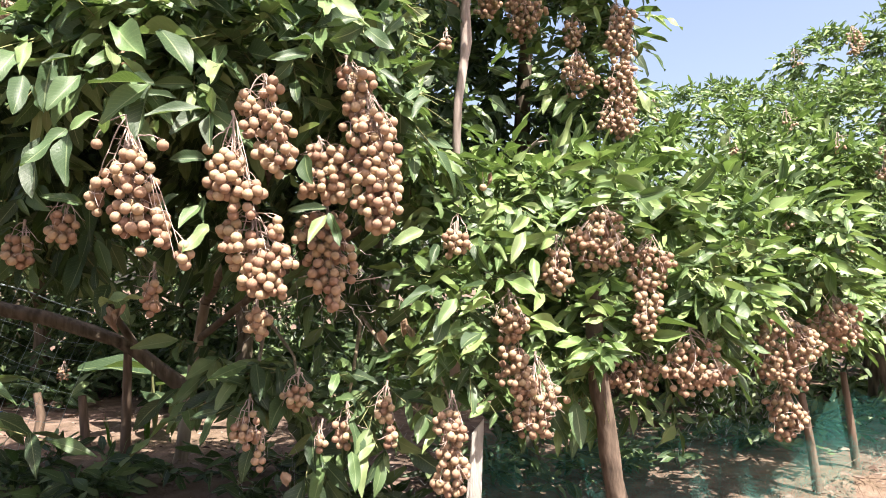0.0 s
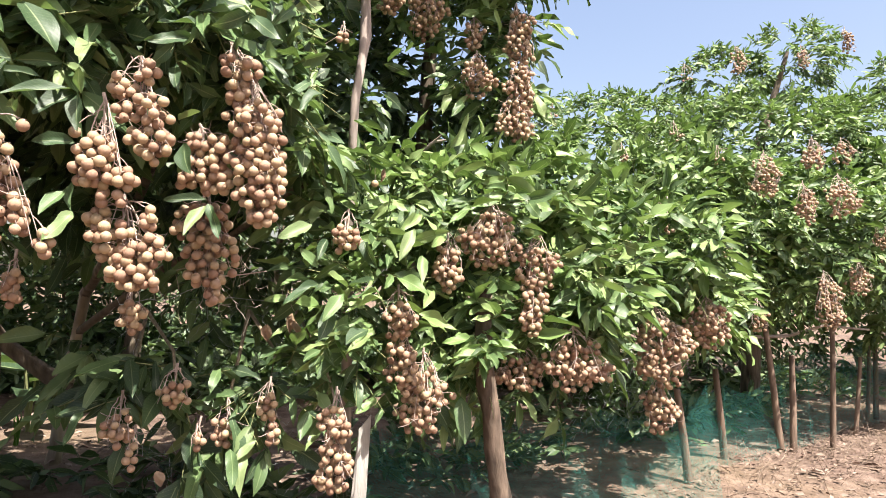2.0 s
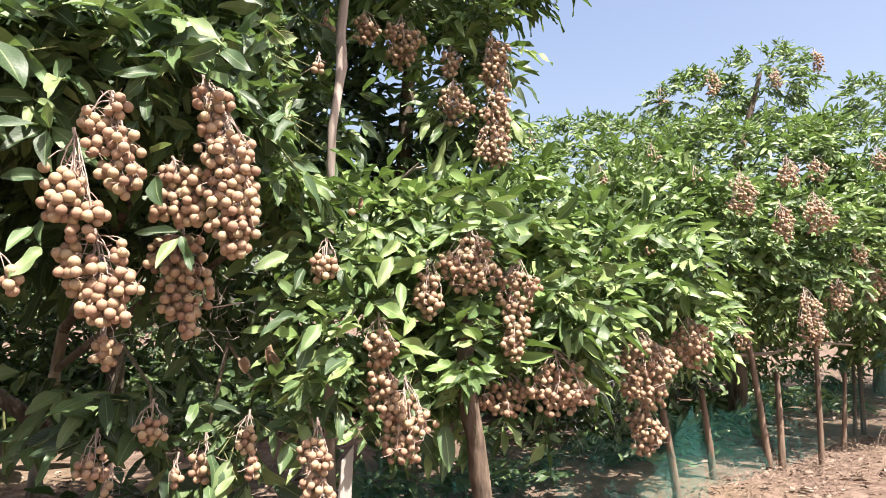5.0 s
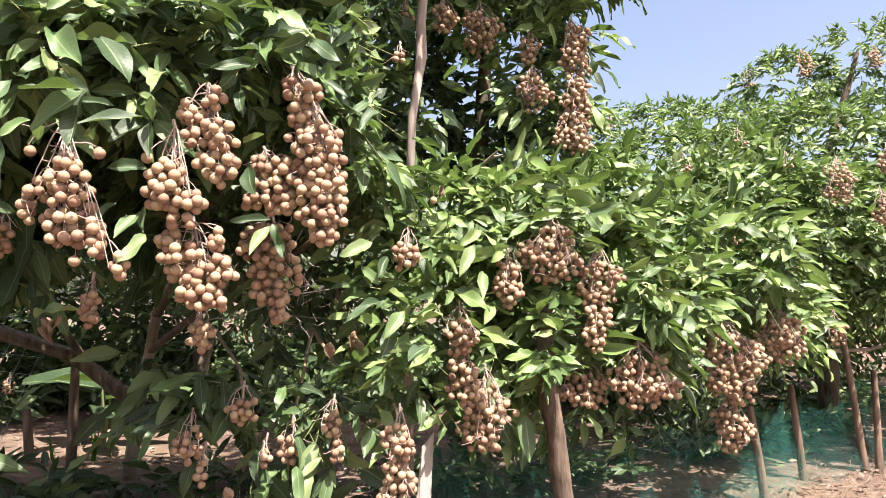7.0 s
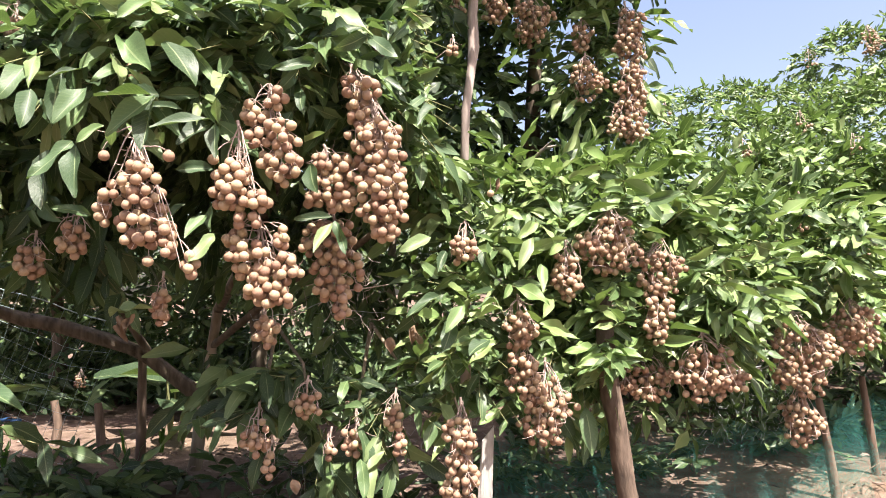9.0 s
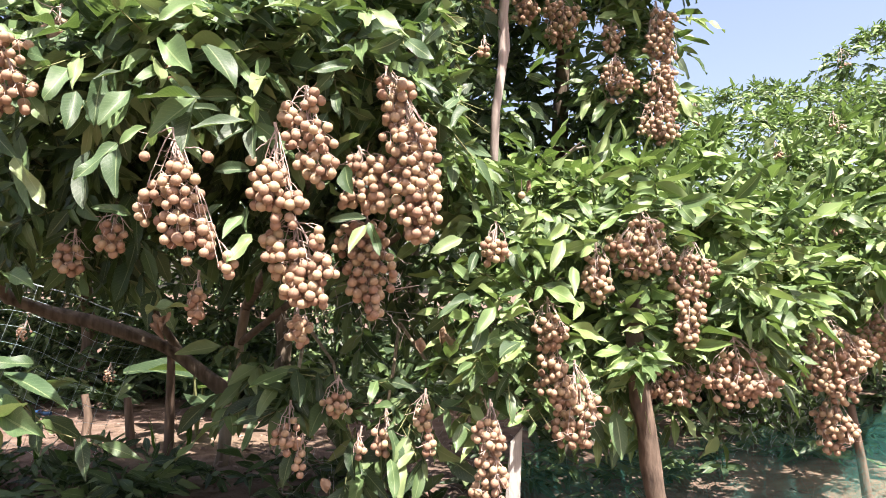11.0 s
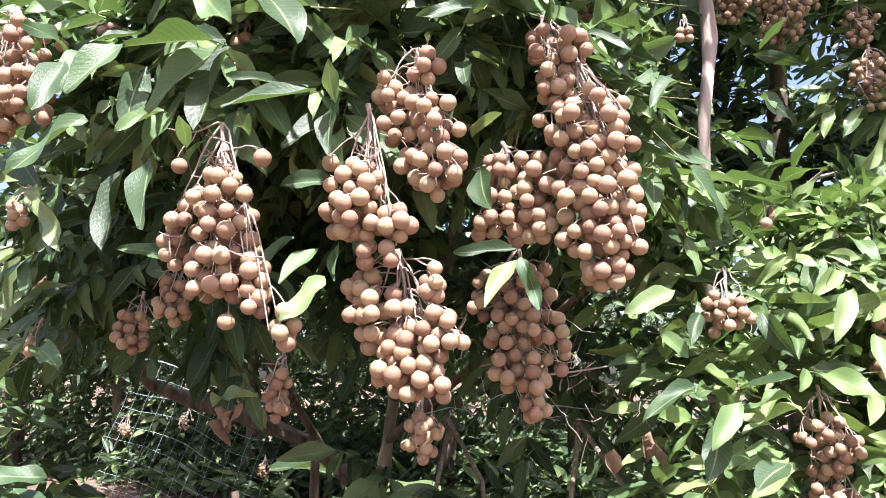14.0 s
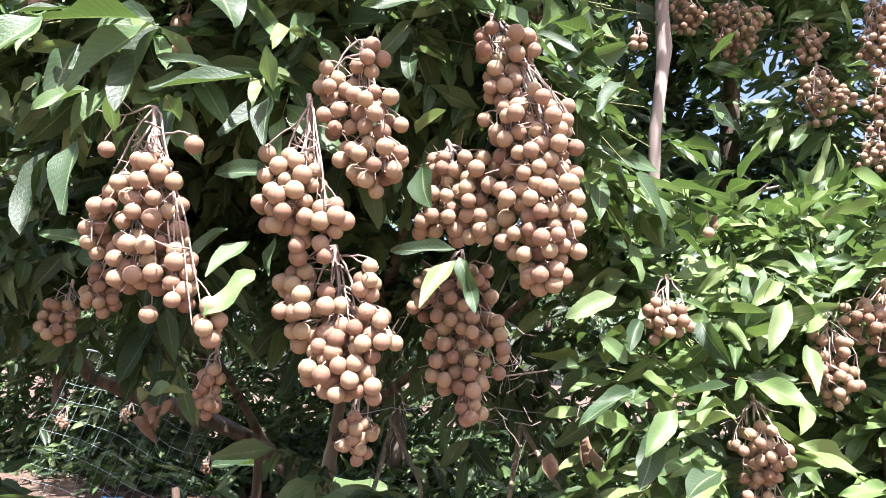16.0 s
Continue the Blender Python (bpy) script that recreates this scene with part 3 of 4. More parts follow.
bunch(3.908, 4.278, 0.639, 0.071, 0.079, 34, FAR)
bunch(1.883, 3.348, 1.092, 0.047, 0.047, 8, FAR)
bunch(3.440, 3.906, 1.283, 0.101, 0.072, 44, FAR)
bunch(3.052, 3.813, 1.238, 0.070, 0.070, 29, FAR)
bunch(3.599, 4.278, 1.914, 0.080, 0.072, 34, FAR)
bunch(3.531, 4.743, 2.779, 0.075, 0.088, 40, FAR)
bunch(3.211, 4.790, 2.652, 0.070, 0.079, 34, FAR)
bunch(2.734, 4.836, 2.622, 0.088, 0.096, 51, FAR)
bunch(2.409, 5.022, 2.561, 0.072, 0.072, 6, FAR)
bunch(1.884, 3.999, 1.849, 0.057, 0.064, 6, FAR)
bunch(1.461, 3.720, 1.659, 0.058, 0.045, 6, FAR)
bunch(1.060, 3.720, 1.858, 0.045, 0.058, 5, FAR)
bunch(1.982, 3.627, 1.633, 0.045, 0.052, 5, FAR)
bunch(-1.126, 1.500, 1.202, 0.026, 0.033, 8, NEAR)
bunch(-1.373, 1.750, 1.136, 0.043, 0.031, 8, NEAR)
bunch(-1.314, 1.700, 0.979, 0.031, 0.024, 7, NEAR)
bunch(-1.298, 1.660, 1.116, 0.023, 0.033, 6, NEAR)
bunch(-0.675, 1.520, 1.447, 0.024, 0.041, 8, NEAR)
bunch(-3.798, 4.371, 0.569, 0.079, 0.063, 30, FAR)
bunch(-3.356, 4.464, 0.619, 0.070, 0.054, 23, FAR)
bunch(-2.763, 4.557, 0.328, 0.060, 0.052, 19, FAR)
bunch(-0.958, 1.500, 1.540, 0.039, 0.034, 13, NEAR)


# ---- trees ----
def tree_near():
    tree = thing("longan_tree", (-1.472, 3.555, 0), "low spreading longan tree with glossy leaves, heavy with fruit", "tree", "longan trees in the orchard row")
    crown = Crown(11, (-0.55, 0.9, 1.35), 1.0, LEAF_NEAR)
    mass = lambda _, *a: crown.mass(*a)
    crown.zones.append((np.array((-1.30, 2.30, 0.78)), 0.20, 0.16))        # an opening towards the cord net
    crown.zones.append((np.array((-0.288, 2.25, 0.927)), 0.13, 0.09))       # a gap where dead twigs show
    crown.leaf((-0.464, 1.240, 1.290), (-0.094, -0.050, -0.014), UP, 0.108, 0.29, 9, True)
    crown.leaf((-0.472, 1.250, 1.293), (-0.086, -0.030, -0.079), OUT, 0.120, 0.29, 10, True)
    crown.leaf((-0.485, 1.270, 1.301), (-0.006, -0.030, -0.118), OUT, 0.122, 0.27, 5, True)
    crown.leaf((-0.420, 1.360, 1.274), (-0.101, -0.050, -0.032), UP, 0.117, 0.26, 7, True)
    crown.leaf((-0.582, 1.170, 1.189), (-0.050, -0.050, -0.069), UP, 0.099, 0.32, 13, True)
    crown.leaf((-0.486, 1.380, 1.301), (-0.052, -0.050, 0.001), UP, 0.072, 0.16, 1, True)
    crown.leaf((-0.429, 1.420, 1.283), (0.018, -0.050, 0.036), UP, 0.064, 0.34, 9, True)
    crown.leaf((-0.439, 1.430, 1.285), (0.011, -0.030, -0.081), OUT, 0.087, 0.32, 10, True)
    crown.leaf((-0.473, 1.500, 1.199), (-0.070, -0.030, -0.008), OUT, 0.077, 0.40, 5, True)
    crown.leaf((-0.462, 1.450, 1.091), (-0.025, -0.050, -0.056), UP, 0.079, 0.36, 7, True)
    crown.leaf((-0.433, 1.420, 1.046), (-0.034, -0.050, -0.058), UP, 0.084, 0.40, 13, True)
    crown.leaf((-0.538, 1.400, 1.456), (0.092, -0.050, -0.115), UP, 0.155, 0.40, 1, True)
    crown.leaf((-0.614, 1.360, 1.451), (0.097, -0.050, -0.093), UP, 0.143, 0.32, 9, True)
    crown.leaf((-0.590, 1.220, 1.301), (-0.033, -0.050, -0.075), UP, 0.096, 0.36, 10, True)
    crown.leaf((-0.606, 1.300, 1.251), (-0.022, -0.050, -0.049), UP, 0.073, 0.24, 5, True)
    crown.leaf((-0.217, 1.560, 1.080), (-0.030, -0.050, -0.071), UP, 0.092, 0.29, 7, True)
    crown.leaf((-0.217, 1.580, 1.087), (0.030, -0.030, -0.080), OUT, 0.091, 0.29, 13, True)
    crown.leaf((-0.217, 1.560, 1.095), (-0.074, -0.050, -0.009), UP, 0.090, 0.18, 1, True)
    crown.leaf((-0.730, 1.460, 1.097), (-0.077, -0.030, 0.012), OUT, 0.083, 0.36, 9, True)
    crown.leaf((-0.742, 1.420, 1.250), (0.013, -0.030, -0.125), OUT, 0.129, 0.30, 10, True)
    crown.leaf((-0.819, 1.440, 1.238), (0.017, -0.030, -0.138), OUT, 0.142, 0.27, 5, True)
    crown.leaf((-1.001, 1.480, 1.260), (0.045, -0.030, -0.161), OUT, 0.170, 0.26, 7, True)
    crown.leaf((-0.985, 1.420, 1.222), (0.096, -0.030, -0.119), OUT, 0.156, 0.26, 13, True)
    crown.leaf((-0.715, 1.240, 1.309), (0.018, -0.050, -0.086), UP, 0.101, 0.34, 1, True)
    crown.leaf((-0.439, 1.600, 1.477), (0.112, -0.050, -0.038), UP, 0.129, 0.21, 9, True)
    crown.leaf((-0.460, 1.560, 1.480), (-0.008, -0.050, -0.072), UP, 0.088, 0.32, 10, True)
    crown.leaf((-0.289, 1.580, 1.273), (0.063, -0.050, 0.006), UP, 0.080, 0.20, 5, True)
    crown.leaf((-0.269, 1.560, 1.218), (0.027, -0.030, -0.074), OUT, 0.084, 0.50, 7, True)
    crown.leaf((-0.639, 1.380, 1.231), (0.031, -0.050, 0.024), UP, 0.064, 0.32, 1, True)
    crown.leaf((-0.519, 1.360, 1.227), (0.021, -0.050, 0.009), UP, 0.055, 0.36, 9, True)
    crown.leaf((-0.097, 1.900, 1.340), (0.101, -0.050, -0.050), UP, 0.123, 0.19, 10, True)
    crown.leaf((-0.100, 1.850, 1.263), (0.060, -0.050, -0.006), UP, 0.078, 0.24, 5, True)
    crown.leaf((-0.657, 1.300, 1.366), (-0.029, -0.050, -0.034), UP, 0.067, 0.20, 7, True)
    crown.leaf((-0.539, 1.500, 1.485), (0.083, -0.030, -0.106), OUT, 0.138, 0.20, 13, True)
    crown.leaf((-0.376, 1.620, 1.417), (-0.047, -0.030, 0.024), OUT, 0.061, 0.24, 1, True)
    crown.leaf((-0.337, 1.750, 1.460), (-0.038, -0.030, 0.069), OUT, 0.084, 0.28, 9, True)
    crown.leaf((-1.101, 1.450, 1.324), (0.113, -0.030, -0.102), OUT, 0.155, 0.32, 10, True)
    crown.leaf((-0.537, 1.500, 1.122), (-0.034, -0.030, -0.053), OUT, 0.070, 0.28, 5, True)
    crown.leaf((-0.520, 1.600, 1.132), (0.015, -0.030, -0.069), OUT, 0.076, 0.32, 7, True)
    crown.leaf((-0.818, 1.680, 0.876), (0.139, -0.060, 0.025), FLAT, 0.160, 0.17, 13, True)
    crown.leaf((-0.030, 1.920, 1.076), (-0.078, -0.060, -0.040), UP, 0.110, 0.34, 1, True)
    crown.leaf((-0.005, 1.900, 0.912), (-0.078, -0.080, -0.055), UP, 0.129, 0.33, 9, True)
    crown.leaf((0.062, 1.900, 0.887), (-0.046, -0.060, -0.067), UP, 0.105, 0.35, 10, True)
    crown.leaf((0.009, 1.950, 1.038), (-0.018, -0.050, -0.061), UP, 0.084, 0.33, 5, True)
    crown.leaf((0.074, 1.950, 0.913), (0.071, -0.070, 0.011), UP, 0.104, 0.41, 7, True)
    crown.leaf((0.026, 1.920, 0.849), (-0.021, -0.060, -0.083), UP, 0.108, 0.42, 13, True)
    crown.leaf((-0.014, 1.950, 0.960), (-0.043, -0.030, 0.047), UP, 0.074, 0.45, 1, True)
    crown.leaf((0.110, 1.980, 1.039), (0.041, -0.060, -0.079), OUT, 0.112, 0.35, 9, True)
    crown.leaf((0.254, 2.000, 1.077), (-0.041, -0.060, -0.089), UP, 0.120, 0.30, 10, True)
    crown.leaf((0.280, 2.000, 1.000), (-0.004, -0.060, -0.083), UP, 0.106, 0.33, 5, True)
    crown.leaf((0.129, 1.950, 0.789), (-0.052, -0.070, -0.037), OUT, 0.099, 0.46, 7, True)
    crown.leaf((-0.980, 1.500, 0.760), (-0.055, -0.080, 0.019), UP, 0.103, 0.41, 13, True)
    crown.leaf((-1.053, 1.500, 0.739), (0.212, -0.080, -0.062), UP, 0.245, 0.20, 1, True)
    crown.leaf((-1.046, 1.460, 0.665), (0.189, -0.080, -0.042), UP, 0.218, 0.22, 9, True)
    crown.leaf((-1.114, 1.500, 0.718), (0.176, -0.080, -0.070), UP, 0.214, 0.23, 10, True)
    crown.leaf((-1.100, 1.480, 0.611), (0.190, -0.080, 0.069), UP, 0.226, 0.17, 5, True)
    crown.leaf((-1.188, 1.550, 0.908), (0.125, -0.050, 0.061), UP, 0.153, 0.24, 7, True)
    crown.leaf((-1.112, 1.550, 0.973), (0.124, -0.050, -0.038), UP, 0.145, 0.25, 13, True)
    # roof slabs added for shade, with more shade put into the leaf colour
    crown.green = LEAF_SHADE
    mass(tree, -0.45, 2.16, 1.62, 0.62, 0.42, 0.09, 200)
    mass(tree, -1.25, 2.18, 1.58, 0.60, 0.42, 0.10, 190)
    crown.green = LEAF_NEAR
    mass(tree, -1.06, 1.92, 1.71, 0.55, 0.42, 0.23, 117)
    mass(tree, -0.52, 1.96, 1.73, 0.54, 0.40, 0.20, 150)
    mass(tree, -0.60, 1.67, 1.49, 0.45, 0.10, 0.05, 44, 0.9)
    mass(tree, -0.20, 1.86, 1.50, 0.18, 0.10, 0.08, 26, 0.85)
    mass(tree, -1.05, 1.60, 1.52, 0.22, 0.10, 0.10, 24, 0.9)
    mass(tree, -0.17, 2.10, 1.62, 0.15, 0.25, 0.33, 48)
    crown.green = LEAF
    mass(tree, -0.06, 2.06, 1.54, 0.08, 0.09, 0.24, 40, 0.75)
    crown.green = LEAF_NEAR
    mass(tree, -0.83, 1.50, 1.53, 0.19, 0.10, 0.06, 24)
    mass(tree, -0.48, 1.64, 1.57, 0.34, 0.12, 0.07, 44)
    # low, inner and back leaves take the copy with shade in its colour
    crown.green = LEAF_SHADE
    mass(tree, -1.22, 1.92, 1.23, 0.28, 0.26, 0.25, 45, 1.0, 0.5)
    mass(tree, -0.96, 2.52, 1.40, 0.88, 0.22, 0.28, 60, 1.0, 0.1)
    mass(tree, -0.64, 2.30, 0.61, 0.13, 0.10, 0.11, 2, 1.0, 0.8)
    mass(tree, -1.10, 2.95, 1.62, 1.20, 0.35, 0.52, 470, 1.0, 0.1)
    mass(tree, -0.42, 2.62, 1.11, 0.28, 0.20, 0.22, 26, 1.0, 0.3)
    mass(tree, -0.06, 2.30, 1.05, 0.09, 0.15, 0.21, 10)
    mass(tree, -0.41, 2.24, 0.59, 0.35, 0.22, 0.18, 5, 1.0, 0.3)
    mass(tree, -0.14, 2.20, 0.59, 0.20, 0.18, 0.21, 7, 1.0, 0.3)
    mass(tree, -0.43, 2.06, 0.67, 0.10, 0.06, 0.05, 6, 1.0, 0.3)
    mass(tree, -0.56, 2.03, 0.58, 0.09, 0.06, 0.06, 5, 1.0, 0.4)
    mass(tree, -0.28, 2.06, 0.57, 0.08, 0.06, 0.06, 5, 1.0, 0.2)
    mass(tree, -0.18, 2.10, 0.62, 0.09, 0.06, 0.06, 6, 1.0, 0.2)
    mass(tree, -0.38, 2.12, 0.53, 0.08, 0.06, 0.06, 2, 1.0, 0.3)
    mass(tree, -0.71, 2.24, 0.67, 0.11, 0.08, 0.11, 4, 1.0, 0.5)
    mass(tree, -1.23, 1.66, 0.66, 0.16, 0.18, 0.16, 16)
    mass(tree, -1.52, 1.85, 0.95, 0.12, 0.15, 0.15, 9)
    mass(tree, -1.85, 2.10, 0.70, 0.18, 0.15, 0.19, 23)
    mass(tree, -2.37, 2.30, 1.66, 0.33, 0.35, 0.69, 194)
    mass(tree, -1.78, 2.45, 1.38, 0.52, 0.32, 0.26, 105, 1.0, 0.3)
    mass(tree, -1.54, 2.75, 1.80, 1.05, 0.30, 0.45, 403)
    # crown above the view, added only to shade what hangs below
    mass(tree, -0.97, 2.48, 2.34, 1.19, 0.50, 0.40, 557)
    # hidden mass added so that its shadow falls on the next row
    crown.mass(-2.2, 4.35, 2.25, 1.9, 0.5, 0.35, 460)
    crown.build(tree)
    mesh_part("trunk", tube_mesh("trunk", PALEBARK, [(((-1.472, 3.555, -0.060), (-1.452, 3.555, 0.058), (-1.433, 3.555, 0.233), (-1.414, 3.555, 0.380), (-1.388, 3.548, 0.528), (-1.370, 3.542, 0.648), (-1.316, 3.490, 0.844), (-1.050, 3.200, 1.120)), (0.044, 0.036, 0.032, 0.029, 0.032, 0.027, 0.025, 0.022))], 10, 0.09), tree, "slender pale trunk with mottled bark")
    limbs = []
    for pts, ra in ((((-1.407, 3.560, 0.367), (-1.571, 3.500, 0.503), (-1.687, 3.450, 0.614), (-1.876, 3.400, 0.695), (-2.091, 3.360, 0.765), (-2.257, 3.300, 0.806), (-2.444, 3.200, 0.885), (-2.479, 3.000, 1.094)), 0.046),
                    (((-1.316, 3.490, 0.844), (-0.950, 3.000, 1.120), (-0.720, 2.600, 1.300), (-0.500, 2.200, 1.500)), 0.026), (((-1.370, 3.542, 0.648), (-0.800, 3.100, 0.980), (-0.450, 2.700, 1.080), (-0.100, 2.300, 1.250)), 0.020),
                    (((-1.667, 3.464, 0.610), (-1.732, 3.386, 0.766), (-1.620, 2.900, 1.050), (-1.500, 2.600, 1.350)), 0.022)):
        radii = [ra * (1 - 0.5 * i / len(pts)) * (1 + 0.14 * math.sin(5.3 * i)) for i in range(len(pts))]
        limb = mesh_part("limb", tube_mesh("limb", BARK, [(pts, radii)], 9, 0.10), tree)
        limbs.append(limb)
    for pts in (((-0.617, 2.350, 0.818), (-0.444, 2.100, 0.708), (-0.392, 1.960, 0.655)),
                ((-0.617, 2.350, 0.789), (-0.558, 2.100, 0.656), (-0.525, 1.930, 0.580)),
                ((-0.282, 2.350, 0.819), (-0.261, 2.100, 0.658), (-0.257, 1.980, 0.558)),
                ((-0.282, 2.350, 0.819), (-0.156, 2.150, 0.705), (-0.149, 2.010, 0.615)),
                ((-0.127, 2.350, 0.819), (-0.015, 2.150, 0.688), (0.039, 2.010, 0.583))):
        new("branch", tube_mesh("branch", TWIG, [(pts, (0.007, 0.005, 0.0035))], 6, 0.05)).parent = limbs[2]
    # pale twigs under the crown; sunlit flecks are put into their colour
    r, tangle = np.random.RandomState(9), Soup()
    for k in range(70):
        p = np.array((-0.288, 2.0, 0.927)) + r.normal(0, 1, 3) * (0.10, 0.07, 0.07)
        d = unit(r.normal(0, 1, 3)) * r.uniform(0.02, 0.08)
        tangle.add(*ring_tube(bent(p, p + d, 0.004, 4, 0.004, k), (0.0011, 0.0010, 0.0008, 0.0005), 3))
    tangle.add(*ring_tube(bent((-0.381, 2.020, 0.945), (-0.160, 1.980, 0.946), 0.012, 7, 0.006, 3), (0.0028, 0.0026, 0.0024, 0.0022, 0.002, 0.0018, 0.0015), 5))
    mesh_part("dead_twig", tangle.mesh("dead_twig", POLE), tree, "thin dead twigs tangled below the leaves, sunlit flecks put into their pale colour", "stuff")
    return tree


def tree_middle():
    tree = thing("longan_tree", (0.58, 2.42, 0), "round longan tree with dense leaves drooping over its bunches", "tree", "longan trees in the orchard row")
    crown = Crown(12, (0.5, 1.6, 1.0), 0.95)
    mass = lambda _, *a: crown.mass(*a)
    mass(tree, 0.12, 2.48, 1.19, 0.29, 0.32, 0.19, 51)
    mass(tree, 0.09, 2.28, 0.82, 0.19, 0.22, 0.28, 48)
    mass(tree, 0.46, 2.80, 1.21, 0.44, 0.50, 0.17, 69)
    mass(tree, 0.74, 2.75, 0.98, 0.44, 0.42, 0.31, 129)
    mass(tree, 0.44, 2.48, 0.76, 0.28, 0.24, 0.18, 47)
    mass(tree, 0.71, 2.60, 0.75, 0.25, 0.25, 0.15, 27)
    mass(tree, 1.25, 3.20, 1.07, 0.49, 0.50, 0.36, 165)
    mass(tree, 1.62, 3.55, 0.89, 0.43, 0.40, 0.23, 82)
    mass(tree, 0.44, 2.95, 1.40, 0.29, 0.30, 0.07, 14)
    mass(tree, 0.80, 3.60, 1.45, 0.59, 0.45, 0.18, 89)
    crown.build(tree)
    mesh_part("trunk", tube_mesh("trunk", TRUNK, [(((0.60, 2.42, -0.05), (0.592, 2.41, 0.08), (0.588, 2.41, 0.17), (0.572, 2.40, 0.26), (0.556, 2.40, 0.36), (0.545, 2.39, 0.48), (0.522, 2.38, 0.58), (0.515, 2.38, 0.66), (0.52, 2.5, 0.95)), (0.042, 0.036, 0.038, 0.033, 0.035, 0.032, 0.034, 0.032, 0.028))], 12, 0.07), tree, "straight grey-brown trunk")
    mesh_part("branch", tube_mesh("branch", POLE, [(((0.30, 3.02, 1.50), (0.36, 2.95, 1.54), (0.44, 2.93, 1.55)), (0.008, 0.007, 0.004)), (((0.34, 2.97, 1.53), (0.40, 2.90, 1.57)), (0.006, 0.003))], 6, 0.05), tree, "bare forked dead twig")
    return tree


def tree_tall():
    tree = thing("longan_tree", (0.35, 3.9, 0), "tall longan tree with a dark open crown and hanging bunches", "tree", "longan trees in the orchard row")
    crown = Crown(13, (0.5, 2.4, 2.0))
    mass = lambda _, *a: crown.mass(*a)
    mass(tree, 0.71, 3.15, 2.01, 0.10, 0.20, 0.42, 44)
    mass(tree, 0.51, 3.10, 2.05, 0.12, 0.15, 0.18, 16)
    mass(tree, 0.58, 3.10, 1.87, 0.10, 0.15, 0.15, 12)
    # hollow of the crown: shade painted in by the dark leaf copy
    crown.green = LEAF_SHADE
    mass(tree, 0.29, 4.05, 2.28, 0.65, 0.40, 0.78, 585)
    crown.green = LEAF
    # unseen overhead mass, added to keep sun out of the hollow
    mass(tree, 0.44, 3.35, 2.90, 0.74, 0.75, 0.45, 560)
    mass(tree, 0.04, 3.20, 2.24, 0.19, 0.20, 0.19, 19)
    crown.build(tree, 300, PLAIN)
    mesh_part("trunk", tube_mesh("trunk", BARK, [(((0.35, 3.9, -0.05), (0.37, 3.88, 0.6), (0.33, 3.85, 1.3), (0.36, 3.75, 2.1), (0.42, 3.6, 2.8)), (0.07, 0.06, 0.055, 0.04, 0.02))], 10, 0.05), tree)
    return tree


def tree_right():
    tree = thing("longan_tree", (3.0, 5.2, 0), "wide longan tree with bunches along its sunlit side", "tree", "longan trees in the orchard row")
    crown = Crown(14, (2.4, 2.8, 1.3), 0.88)
    mass = lambda _, *a: crown.mass(*a)
    mass(tree, 1.94, 3.95, 1.36, 0.69, 0.50, 0.45, 327, 0.90)
    mass(tree, 2.70, 4.10, 1.28, 0.74, 0.50, 0.48, 369, 0.90)
    mass(tree, 3.58, 4.45, 1.34, 0.69, 0.55, 0.57, 416, 0.90)
    mass(tree, 1.80, 4.60, 1.82, 0.68, 0.60, 0.32, 300, 0.75)
    mass(tree, 2.91, 4.90, 1.93, 0.88, 0.70, 0.49, 586, 0.75)
    mass(tree, 3.88, 5.10, 2.05, 0.85, 0.70, 0.47, 545, 0.75)
    mass(tree, 2.09, 5.60, 2.31, 0.93, 0.70, 0.27, 455, 0.62)
    mass(tree, 3.52, 5.40, 2.90, 0.42, 0.35, 0.35, 174, 0.62)
    mass(tree, 2.91, 5.50, 2.70, 0.47, 0.35, 0.29, 202, 0.62)
    mass(tree, 4.53, 5.50, 2.78, 0.32, 0.25, 0.22, 96, 0.62)
    mass(tree, 3.96, 4.60, 0.81, 0.47, 0.30, 0.30, 168, 0.75)
    mass(tree, 2.64, 4.50, 0.87, 0.56, 0.30, 0.24, 101, 0.90)
    mass(tree, 4.70, 5.20, 1.86, 0.44, 0.50, 0.49, 263, 0.75)
    mass(tree, 6.11, 5.60, 1.55, 1.07, 0.80, 0.80, 1555, 0.62)
    crown.build(tree, 300, PLAIN)
    mesh_part("trunk", tube_mesh("trunk", BARK, [(((3.0, 5.2, -0.05), (3.02, 5.18, 0.6), (2.95, 5.1, 1.3), (3.1, 5.2, 2.1), (3.4, 5.3, 2.9)), (0.08, 0.065, 0.055, 0.04, 0.015))], 10, 0.05), tree)
    return tree


tree_near()
tree_middle()
tree_tall()
tree_right()


# ---- ground ----
def ground():
    s = Soup()
    xs = np.concatenate([[-400, -120, -40, -16], np.linspace(-8, 9, 103), [16, 40, 120, 400]])
    ys = np.concatenate([[-400, -120, -40, -12], np.linspace(-3, 14, 103), [20, 50, 140, 500]])
    v = []
    for y in ys:
        for x in xs:
            near = abs(x) < 9 and -4 < y < 15
            v.append((x, y, (0.045 * noise.noise((x * 0.8, y * 0.8, 3)) + 0.018 * noise.noise((x * 4, y * 4, 1))) if near else 0))
    w = len(xs)
    f = [(j * w + i, j * w + i + 1, (j + 1) * w + i + 1, (j + 1) * w + i) for j in range(len(ys) - 1) for i in range(w - 1)]
    s.add(np.array(v), np.array(f))
    tagged(new("ground", s.mesh("ground", SOIL)), "dry pinkish brown orchard soil", "ground", "", "structure")


ground()


# ---- supports ----
def pole(name, pts, radii, mat, label, category="pole", group=""):
    ob = new(name, tube_mesh(name, mat, [(pts, radii)], 8, 0.06))
    return tagged(ob, label, category, group)


